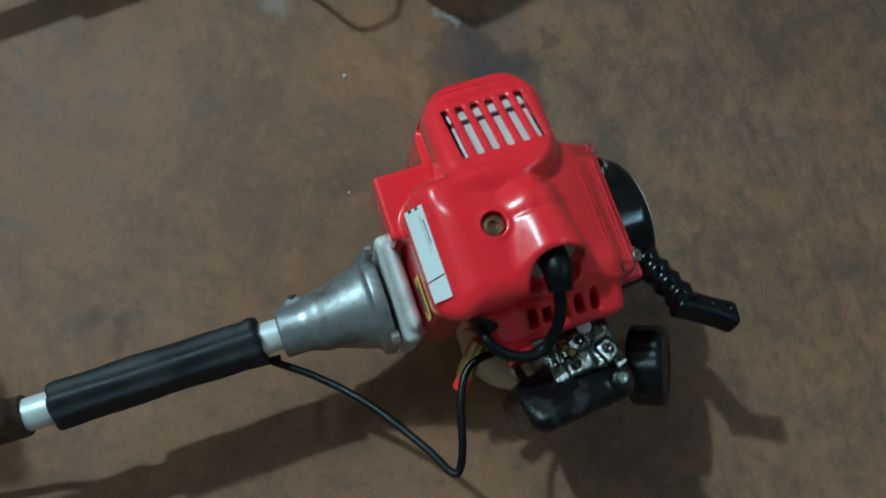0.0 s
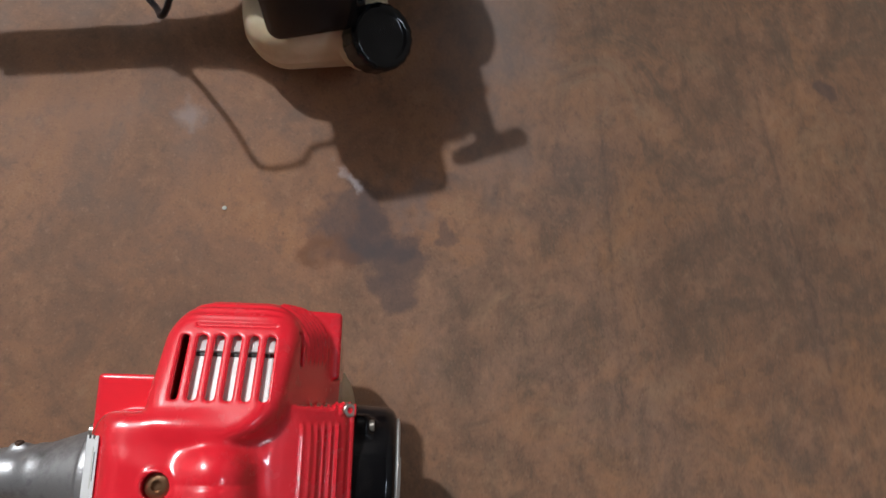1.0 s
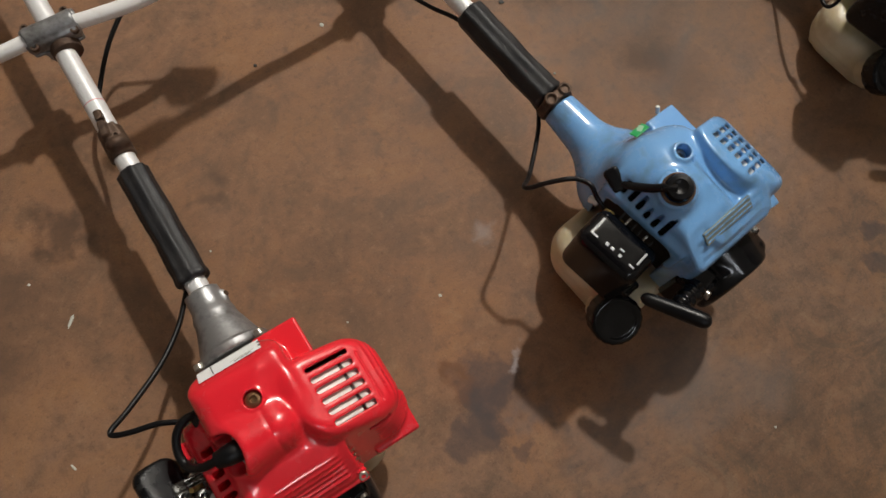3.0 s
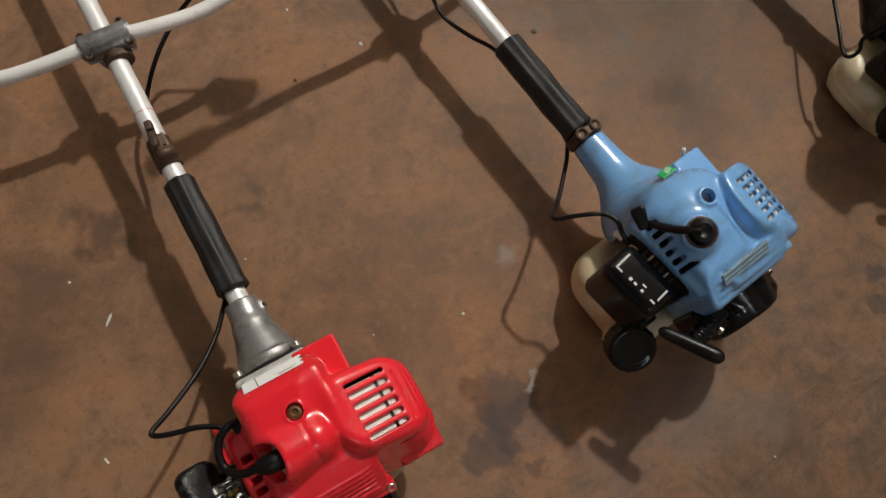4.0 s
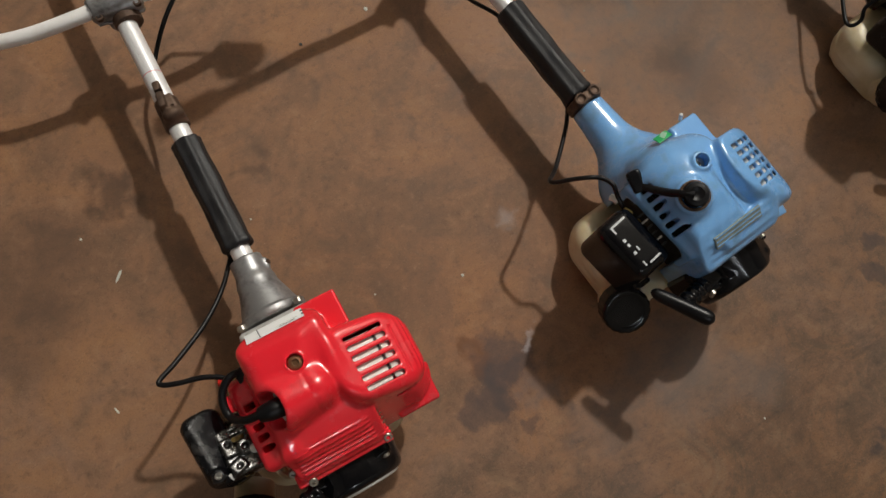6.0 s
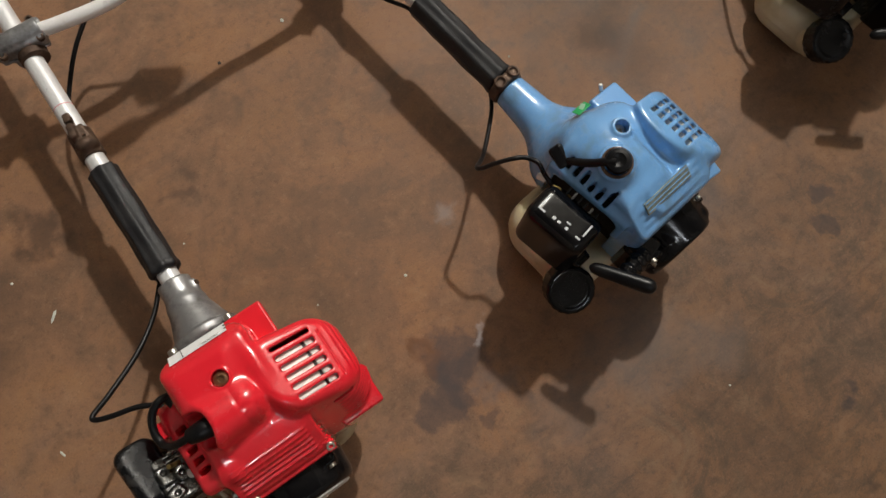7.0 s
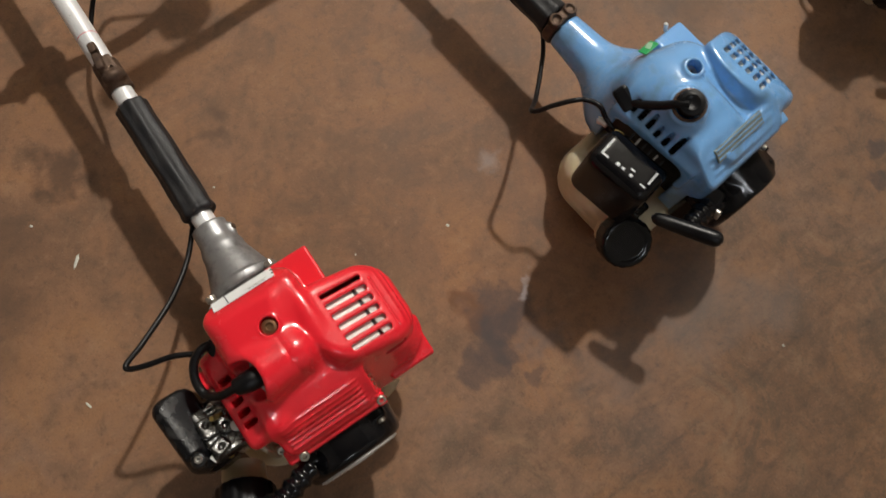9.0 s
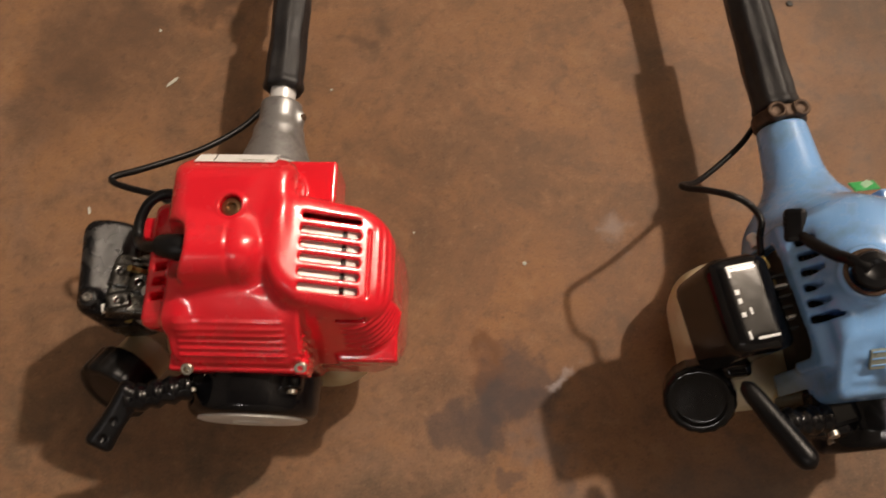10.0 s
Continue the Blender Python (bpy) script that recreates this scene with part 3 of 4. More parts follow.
# ---- red brush cutter ----
def red_cowl(parent):
    slots = [-0.0015 - 0.0118 * i for i in range(6)]

    def f(p):
        x, y, z = p.T
        body = d_box(p, (-0.004, -0.022, 0.16), (0.05, 0.075, 0.091), 0.02)
        body = meet(body, d_plane(p, (0, 0.72, 0.694), (0, 0.042, 0.2385)), 0.008)
        body = meet(body, d_plane(p, (0, -0.47, 0.883), (0, -0.02, 0.2485)), 0.012)
        # ribbed slope above the starter
        back = d_box(p, (-0.002, -0.075, 0.15), (0.054, 0.04, 0.075), 0.012)
        back = meet(back, d_plane(p, (0, -0.68, 0.73), (0, -0.08, 0.2165)), 0.003)
        back = meet(back, d_plane(p, (0, -0.47, 0.883), (0, -0.02, 0.2485)), 0.002)
        back = join(back, d_box(p, (-0.003, -0.111, 0.166), (0.058, 0.0085, 0.013), 0.003), 0.003)
        s = y * -0.75 - z * 0.66
        ribs = 0.0018 * np.abs(np.cos(s * math.pi / 0.0064)) ** 4 * ((y < -0.082) & (z > 0.19) & (np.abs(x + 0.004) < 0.044))
        flank = 0.0016 * np.abs(np.cos(y * math.pi / 0.0048)) ** 4 * ((x > 0.046) & (y < -0.08) & (z > 0.15) & (z < 0.192))
        d = join(body, back - ribs - flank, 0.004)
        # shelf over the carburettor
        shelf = d_box(p, (-0.049, -0.034, 0.181), (0.025, 0.055, 0.032), 0.01, (0, -24, 0))
        for yy, w in ((-0.015, 0.0075), (-0.026, 0.006), (-0.0385, 0.0075), (-0.051, 0.0085), (-0.0635, 0.0135)):
            shelf = cut(shelf, d_box(p, (-0.071 + w * 0.91, yy, 0.203), (w, 0.0036, 0.034), 0.0012, (0, -24, 0)), 0.001)
        shelf = join(shelf, d_box(p, (-0.079, -0.001, 0.184), (0.014, 0.0095, 0.011), 0.002, (0, 8, 0)), 0.002)
        d = join(d, shelf, 0.01)
        # valley beside the hump
        d = cut(d, np.minimum(d_cone(p, (0.034, 0.026, 0.266), (0.021, -0.03, 0.259), 0.016, 0.016), d_cone(p, (0.021, -0.03, 0.259), (0.04, -0.095, 0.238), 0.016, 0.016)), 0.01)
        # spark plug dome
        dome = np.minimum(d_cone(p, (0.004, -0.032, 0.2325), (-0.04, -0.033, 0.2355), 0.0235, 0.029, 0.008), d_ball(p, (0.005, -0.032, 0.2325), (0.0235, 0.0235, 0.0235)))
        d = join(d, meet(dome, d_plane(p, (-0.8, 0, 0.6), (-0.028, -0.033, 0.262)), 0.003), 0.011)
        d = cut(d, d_cone(p, (-0.008, -0.033, 0.23), (-0.08, -0.034, 0.25), 0.0185, 0.026, 0.003), 0.003)
        # muffler hump
        lid = d_plane(p, (0.375, 0, 0.927), (0.055, 0, 0.2375))
        draft = np.maximum(z - 0.13, 0)
        sides = np.stack([np.where(x > 0.077, x - 0.129 + 0.05 * draft, 0.015 - x + 0.12 * draft), np.where(y > -0.04, y - 0.0235 + 0.1 * np.clip(x - 0.045, 0, 1) + 0.05 * draft, -0.104 - y + 0.32 * draft)], 1) + 0.031
        hump = np.linalg.norm(np.maximum(sides, 0), axis=1) + np.minimum(sides.max(1), 0) - 0.031
        hump = meet(np.maximum(hump * 0.97, 0.08 - z), lid, 0.012)
        edge = d_plane(p, (0.78, 0, 0.626), (0.1145, 0, 0.2155))
        s2 = x * 0.626 - z * 0.78
        edge = edge - 0.0024 * np.abs(np.cos(s2 * math.pi / 0.0068)) ** 3 * np.clip((0.006 - y) / 0.008, 0, 1) * np.clip((y + 0.074) / 0.008, 0, 1)
        hump = meet(hump, edge, 0.006)
        hump = hump - 0.0022 * np.abs(np.cos((z - 0.3 * x) * math.pi / 0.0072)) ** 3 * (y < -0.062) * np.clip((x - 0.082) / 0.006, 0, 1) * np.clip((z - 0.156) / 0.004, 0, 1) * np.clip((0.2 - z) / 0.004, 0, 1)
        hump = cut(hump, d_box(p, (0.092, -0.0735, 0.2035), (0.012, 0.008, 0.0026), 0.001, (20, 0, 0)), 0.001)
        hump = cut(hump, d_box(p, (0.083, 0.016, 0.188), (0.03, 0.0075, 0.011), 0.003, (0, 20, 0)), 0.001)
        lip = meet(d_box(p, (0.1, -0.088, 0.141), (0.0265, 0.0165, 0.016), 0.003), d_plane(p, (0, -0.3, 0.95), (0, -0.085, 0.154)), 0.003)
        hump = join(hump, lip, 0.003)
        d = join(d, hump, 0.006)
        # flat guard plate by the clutch
        d = join(d, d_box(p, (0.046, 0.036, 0.172), (0.0255, 0.0265, 0.026), 0.003), 0.003)
        # hollow
        room = meet(np.maximum(hump + 0.004, d_box(p, (0.074, -0.03, 0.14), (0.04, 0.044, 0.12), 0.012)), lid + 0.0045, 0.004)
        room = np.minimum(room, d_box(p, (-0.004, -0.02, 0.13), (0.044, 0.056, 0.07), 0.015))
        d = cut(d, room, 0.002)
        d = np.maximum(d, 0.082 - z)
        for i, yy in enumerate(slots):
            d = cut(d, d_box(p, (0.0765, yy, 0.232), (0.0225, 0.0031 if i else 0.0024, 0.025), 0.0022), 0.0015)
        d = cut(d, d_box(p, (0.1065, -0.036, 0.2195), (0.0009, 0.0285, 0.0045), 0.0008), 0.0008)
        # bolt well
        d = join(d, d_cone(p, (0, 0, 0.235), (0, 0, 0.2515), 0.0115, 0.0108), 0.003)
        return cut(d, d_cone(p, (0, 0, 0.2425), (0, 0, 0.28), 0.0088, 0.0088), 0.0015)

    cowl = moulded("cowl", f, (-0.112, -0.13, 0.075), (0.135, 0.075, 0.275), 0.0016, M_RED, parent, "glossy red plastic engine cover with slots")
    part("cover_bolt", lathe([(0, 0.008), (0.005, 0.008), (0.0058, 0.0068), (0.0058, 0.0036), (0.003, 0.003)], (0, 0, 0.2415), (0, 0, 1), 20), M_COPPER, cowl, "rusty brass-coloured cover bolt", True)
    shield = part("muffler_shield", block((0.067, -0.033, 0.2245), (0.0185, 0.0302, 0.0013), (0, 22, 0), 0.001), M_SHIELD, parent, "white muffler heat shield behind the slots")
    part("shield_flap", block((0.0975, -0.033, 0.2122), (0.0115, 0.0302, 0.0013), (0, 30, 0), 0.001), M_SHIELD, shield)
    part("shield_seam", block((0.0855, -0.0318, 0.2175), (0.0014, 0.0285, 0.0012), (0, 22, 0), 0.0005), M_DARK, shield)
    # sticker on the sloping front edge
    tilt = math.degrees(math.atan2(0.72, 0.694))
    at = Vector((-0.0035, 0.0458, 0.2346))
    n = Vector((0, 0.72, 0.694)).normalized()
    lab = part("label", block(at + n * 0.0014, (0.0335, 0.0083, 0.0004), (-tilt, 0, 0), 0.0003), M_PAPER, cowl, "white paper label with faint print")
    for i in range(2):
        v = 0.0058 - i * 0.0022
        w = (0.009, 0.013, 0.011, 0.014, 0.008, 0.012)[i]
        part("text_line", block(at + n * 0.0019 + Vector((0.016 - w * 0.2, 0, 0)) + Vector((0, 0.694, -0.72)) * -v, (w, 0.0004, 0.00015), (-tilt, 0, 0), 0.0001), M_INK if i == 0 else M_CHIP, lab)
    part("crack", block(at + n * 0.0019 + Vector((-0.018, 0, 0)), (0.0005, 0.008, 0.0002), (-tilt, 0, 7), 0.0001), M_INK, lab, "dark tear line")
    strip = part("warning_strip", block((-0.026, 0.0542, 0.192), (0.0165, 0.0005, 0.009), (0, 0, 0), 0.0003), M_YELLOW, cowl, "yellow warning sticker with dark print")
    for i in range(3):
        part("text_line", block((-0.026, 0.0548, 0.198 - 0.005 * i), (0.013 - 0.002 * i, 0.0004, 0.0011), (0, 0, 0), 0.0002), M_INK, strip)
    for i in range(2):
        part("mark", block(at + n * 0.0019 + Vector((0.0325, 0, 0)) + Vector((0, 0.694, -0.72)) * (0.003 - 0.006 * i), (0.0012, 0.0014, 0.00015), (-tilt, 0, 0), 0.0001), M_INK, lab)
    return cowl


def red_cutter():
    t = thing("brush_cutter", pose(0, 0, 0), "red petrol brush cutter standing on the cement floor", "brush cutter", "brush cutters on the floor")
    ax, az = -0.007, 0.112
    fuel_tank(t, -0.113, 0.098, -0.112, 0.014)
    fuel_cap(t, (-0.1345, -0.134, 0.12), (-0.33, -0.8, 0.5), material=M_RUBBER)
    block_core(t)
    red_cowl(t)

    def clutch(p):
        d = d_cone(p, (ax, 0.078, az), (ax, 0.134, az), 0.0415, 0.022, 0.003)
        d = join(d, d_cone(p, (ax, 0.13, az), (ax, 0.1635, az), 0.0215, 0.0208, 0.002), 0.012)
        d = join(d, d_cone(p, (ax, 0.076, az), (ax, 0.0875, az), 0.0435, 0.0435, 0.002), 0.003)
        return join(d, d_box(p, (ax + 0.02, 0.146, az + 0.004), (0.005, 0.007, 0.005), 0.003), 0.005)

    housing = moulded("clutch_housing", clutch, (-0.06, 0.07, 0.06), (0.045, 0.17, 0.165), 0.0024, M_CAST, t, "grey cast aluminium clutch housing")
    bolt((ax + 0.023, 0.146, az + 0.006), (1, 0, 0.3), 0.0034, M_RUST, housing)

    def flange(p):
        d = d_box(p, (ax, 0.0645, az), (0.0445, 0.0075, 0.0445), 0.006)
        return join(d, d_box(p, (ax, 0.062, az + 0.01), (0.038, 0.006, 0.045), 0.008), 0.004)

    fl = moulded("flange", flange, (-0.06, 0.05, 0.06), (0.045, 0.082, 0.172), 0.0024, M_FLANGE, t, "pale cast flange with corner bolts")
    for sx in (-1, 1):
        for sz in (-1, 1):
            bolt((ax + sx * 0.0365, 0.0755, az + sz * 0.0365), (0, 1, 0), 0.0058, M_STEEL, fl)
    shaft_tube(t, ax, az, 0.14, 1.45)
    foam_grip(t, ax, az, 0.178, 0.342, 0.0195, "black worn foam grip sleeve")
    part("paint_mark", lathe([(0, 0.01315), (0.0012, 0.01315)], (ax, 0.445, az), (ax, 1, az), 28), M_PINK, t, "thin faded red paint mark", True)
    # burnt hanger bracket
    def hanger(p):
        d = d_cone(p, (ax, 0.362, az), (ax, 0.405, az), 0.0165, 0.0155, 0.002)
        d = join(d, d_box(p, (ax + 0.006, 0.385, az + 0.016), (0.008, 0.017, 0.006), 0.003, (12, 0, 8)), 0.004)
        d = join(d, d_box(p, (ax - 0.002, 0.402, az + 0.016), (0.005, 0.022, 0.012), 0.003, (-14, 0, -6)), 0.004)
        d = join(d, d_ball(p, (ax + 0.002, 0.374, az + 0.018), (0.013, 0.009, 0.011)), 0.005)
        d = cut(d, d_cone(p, (ax - 0.03, 0.407, az + 0.022), (ax + 0.034, 0.407, az + 0.022), 0.0045, 0.0045), 0.001)
        return np.maximum(d, 0.0126 - np.hypot(p[:, 0] - ax, p[:, 2] - az))

    hg = moulded("hanger_bracket", hanger, (-0.04, 0.35, 0.085), (0.034, 0.43, 0.2), 0.0018, M_RUST, t, "rusty burnt hanger bracket on the shaft")
    bolt((ax + 0.006, 0.382, az + 0.02), (0.2, 0, 1), 0.005, M_RUST, hg)
    bar = handlebar(t, [(-0.06, 0.555, 0.13), (-0.13, 0.561, 0.127), (-0.194, 0.579, 0.126), (-0.27, 0.615, 0.135), (-0.33, 0.66, 0.19), (-0.36, 0.69, 0.28)],
              [(0.05, 0.547, 0.13), (0.104, 0.543, 0.127), (0.148, 0.546, 0.127), (0.185, 0.557, 0.132), (0.215, 0.574, 0.17), (0.255, 0.59, 0.235), (0.33, 0.6, 0.30)],
              (ax, 0.556, az + 0.006), "black rubber bar grip")

    def throttle(p):
        d = d_box(p, (0.288, 0.582, 0.27), (0.042, 0.015, 0.019), 0.01, (0, -38, 6))
        return join(d, d_box(p, (0.25, 0.578, 0.228), (0.016, 0.013, 0.016), 0.008, (0, -38, 6)), 0.008)

    moulded("throttle_housing", throttle, (0.22, 0.55, 0.19), (0.345, 0.63, 0.325), 0.004, M_RUBBER, bar, "black plastic throttle housing on the bar grip")
    cable(t, [(0.27, 0.592, 0.25), (0.205, 0.582, 0.19), (0.131, 0.574, 0.13), (0.092, 0.57, 0.1), (0.048, 0.546, 0.078), (0.012, 0.512, 0.06), (-0.012, 0.47, 0.057), (-0.014, 0.42, 0.068), (-0.012, 0.37, 0.09), (-0.018, 0.25, 0.0915), (-0.024, 0.17, 0.092)])
    cable(t, [(-0.024, 0.178, 0.094), (-0.05, 0.145, 0.098), (-0.085, 0.112, 0.112), (-0.13, 0.082, 0.132), (-0.1535, 0.0695, 0.1405), (-0.1525, 0.0625, 0.143), (-0.135, 0.055, 0.148), (-0.104, 0.046, 0.15), (-0.082, 0.03, 0.15), (-0.078, 0.0, 0.152)])
    # ignition lead and plug boot
    lead = cable(t, [(-0.05, 0.022, 0.203), (-0.068, 0.024, 0.212), (-0.082, 0.016, 0.212), (-0.09, 0.0, 0.208), (-0.088, -0.016, 0.208), (-0.074, -0.027, 0.226), (-0.054, -0.031, 0.24)], 0.0044, "ignition_lead", "black rubber ignition lead")
    part("plug_boot", pipe([(-0.018, -0.033, 0.234), (-0.04, -0.033, 0.243), (-0.056, -0.031, 0.24)], 0.013, 18, 6, lambda s: 0.0112 + 0.001 * math.sin(s * 3) - 0.003 * s), M_RUBBER, lead, "black rubber spark plug boot", True)
    part("grommet", block((-0.056, 0.02, 0.205), (0.009, 0.009, 0.008), (0, -20, 10), 0.003), M_RUBBER, lead)
    # carburettor side
    carb = part("carburettor", block((-0.089, -0.048, 0.152), (0.013, 0.03, 0.022), (0, 6, 4), 0.004), M_ZINC, t, "oily zinc carburettor")
    for c, w in (((-0.094, -0.034, 0.169), (0, 0, 1)), ((-0.107, -0.066, 0.17), (0, 0, 1)), ((-0.092, -0.062, 0.169), (0, 0, 1)), ((-0.106, -0.074, 0.164), (0, 0, 1))):
        bolt(c, w, 0.0042, M_BRASS, carb, "screw")

    def casting(p):
        q = (p - np.array((-0.097, -0.047, 0.176))) @ np.array(Euler((radians(-13.6), radians(18.3), 0)).to_matrix())
        d = d_box(q, (-0.002, -0.002, 0.0), (0.021, 0.028, 0.008), 0.003)
        d = join(d, d_cone(q, (0.002, -0.004, 0), (0.002, -0.004, 0.014), 0.0095, 0.009, 0.001), 0.002)
        d = join(d, d_box(q, (-0.014, 0.003, 0.006), (0.008, 0.011, 0.006), 0.002), 0.001)
        d = join(d, d_box(q, (0.013, 0.0, 0.006), (0.007, 0.02, 0.0035), 0.001), 0.001)
        d = join(d, d_box(q, (-0.013, -0.02, 0.005), (0.009, 0.007, 0.006), 0.002, (0, 0, 18)), 0.001)
        for i in range(3):
            d = cut(d, d_box(q, (0.004, 0.0135 + i * 0.0058, 0.008), (0.012, 0.0013, 0.007), 0.0006), 0.0008)
        for cx, cy in ((0.002, -0.004), (-0.014, 0.006), (-0.012, -0.021)):
            d = cut(d, d_cone(q, (cx, cy, 0.009), (cx, cy, 0.03), 0.0032, 0.0032), 0.0006)
        return d - 0.00012 * np.sin(q[:, 0] * 700 + 2 * np.sin(q[:, 1] * 300)) * np.sin(q[:, 1] * 620)

    moulded("top_casting", casting, (-0.132, -0.09, 0.155), (-0.062, -0.004, 0.212), 0.0016, M_OILY, carb, "shiny oily metal carburettor casting")
    part("nylon_disc", lathe([(0, 0.0055), (0.002, 0.0055), (0.0026, 0.0045)], (-0.083, -0.055, 0.187), (-0.08, -0.052, 0.2), 18), M_LEVER, carb, "white nylon disc", True)
    part("choke_lever", block((-0.113, -0.07, 0.19), (0.006, 0.004, 0.002), (-12, 15, 20), 0.0008), M_LEVER, carb, "white plastic choke lever")
    part("link_rod", pipe([(-0.112, -0.02, 0.168), (-0.103, -0.045, 0.177), (-0.108, -0.075, 0.174)], 0.0016, 8), M_STEEL, carb, "", True)
    part("fuel_line", pipe([(-0.085, -0.07, 0.13), (-0.08, -0.09, 0.125), (-0.075, -0.1, 0.1), (-0.08, -0.085, 0.078)], 0.003, 10), M_TANK, carb, "yellowed fuel line", True)
    knob = part("cable_adjuster", pipe([(-0.066, 0.014, 0.135), (-0.08, 0.026, 0.125), (-0.088, 0.032, 0.119)], 0.0075, 12), M_BRASS, t, "brass cable adjuster", True)
    part("cap", pipe([(-0.087, 0.031, 0.12), (-0.091, 0.034, 0.117), (-0.096, 0.038, 0.113)], 0.0068, 14), M_REDCAP, knob, "bright red rubber cap", True)
    part("stud", pipe([(-0.075, 0.0, 0.14), (-0.1, -0.01, 0.125), (-0.118, -0.016, 0.112)], 0.005, 10), M_ZINC, knob, "", True)

    def filt(p):
        d = d_box(p, (-0.1265, -0.034, 0.149), (0.022, 0.043, 0.048), 0.013, (0, 6, 4))
        d = meet(d, d_plane(p, (0.6, 0.06, 0.8), (-0.1275, -0.036, 0.1945)), 0.005)
        d = join(d, d_cone(p, (-0.128, -0.064, 0.186), (-0.127, -0.064, 0.2), 0.009, 0.0075, 0.001), 0.003)
        d = join(d, d_box(p, (-0.116, -0.062, 0.14), (0.018, 0.018, 0.03), 0.008, (0, 4, 6)), 0.004)
        return d

    af = moulded("air_filter", filt, (-0.185, -0.1, 0.08), (-0.085, 0.03, 0.208), 0.003, M_DUSTY, t, "dusty black air filter housing")
    bolt((-0.127, -0.064, 0.199), (0.05, 0, 1), 0.004, M_ZINC, af, "wing_screw")
    part("gasket_plate", block((-0.0775, -0.03, 0.168), (0.0012, 0.036, 0.012), (0, -24, 3), 0.0006), M_STEEL, carb, "bright thin metal gasket plate")
    part("spring", pipe([(-0.09 - 0.004 * math.cos(i * 1.3), -0.02 - 0.0016 * i, 0.176 + 0.004 * math.sin(i * 1.3)) for i in range(18)], 0.001, 6, 4), M_STEEL, carb, "", True)
    part("idle_screw", pipe([(-0.09, -0.036, 0.176), (-0.096, -0.037, 0.19), (-0.098, -0.037, 0.196)], 0.0028, 10), M_BRASS, carb, "brass idle screw", True)
    part("primer_bulb", lathe([(0, 0.008), (0.003, 0.0082), (0.006, 0.0065), (0.008, 0.003)], (-0.088, -0.06, 0.17), (-0.09, -0.06, 0.2), 18), M_DARK, carb, "", True)
    part("plug_collar", lathe([(0, 0.0195), (0.004, 0.0208), (0.0045, 0.02), (0.0045, 0.008)], (-0.027, -0.033, 0.2335), (-0.08, -0.034, 0.262), 28), M_SHIELD, t, "pale ceramic-grey plug collar", True)
    part("fin_plate", block((-0.058, -0.036, 0.176), (0.012, 0.034, 0.002), (0, -24, 0), 0.001), M_ZINC, t, "bright metal plate under the shelf slots")
    for c in ((-0.044, -0.1165, 0.177), (0.05, -0.1135, 0.176), (-0.062, -0.098, 0.158)):
        bolt(c, (0, -0.5, 0.85), 0.0052, M_STEEL, t, "rear_bolt")
    st = starter(t, -0.152, -0.108, 0.06)
    flat_pull_handle(t, (-0.045, -0.13, 0.163), (-0.093, -0.145, 0.176), (-0.086, -0.133, 0.178), (-0.115, -0.181, 0.168), 0.0115)
    return t


red_cutter()


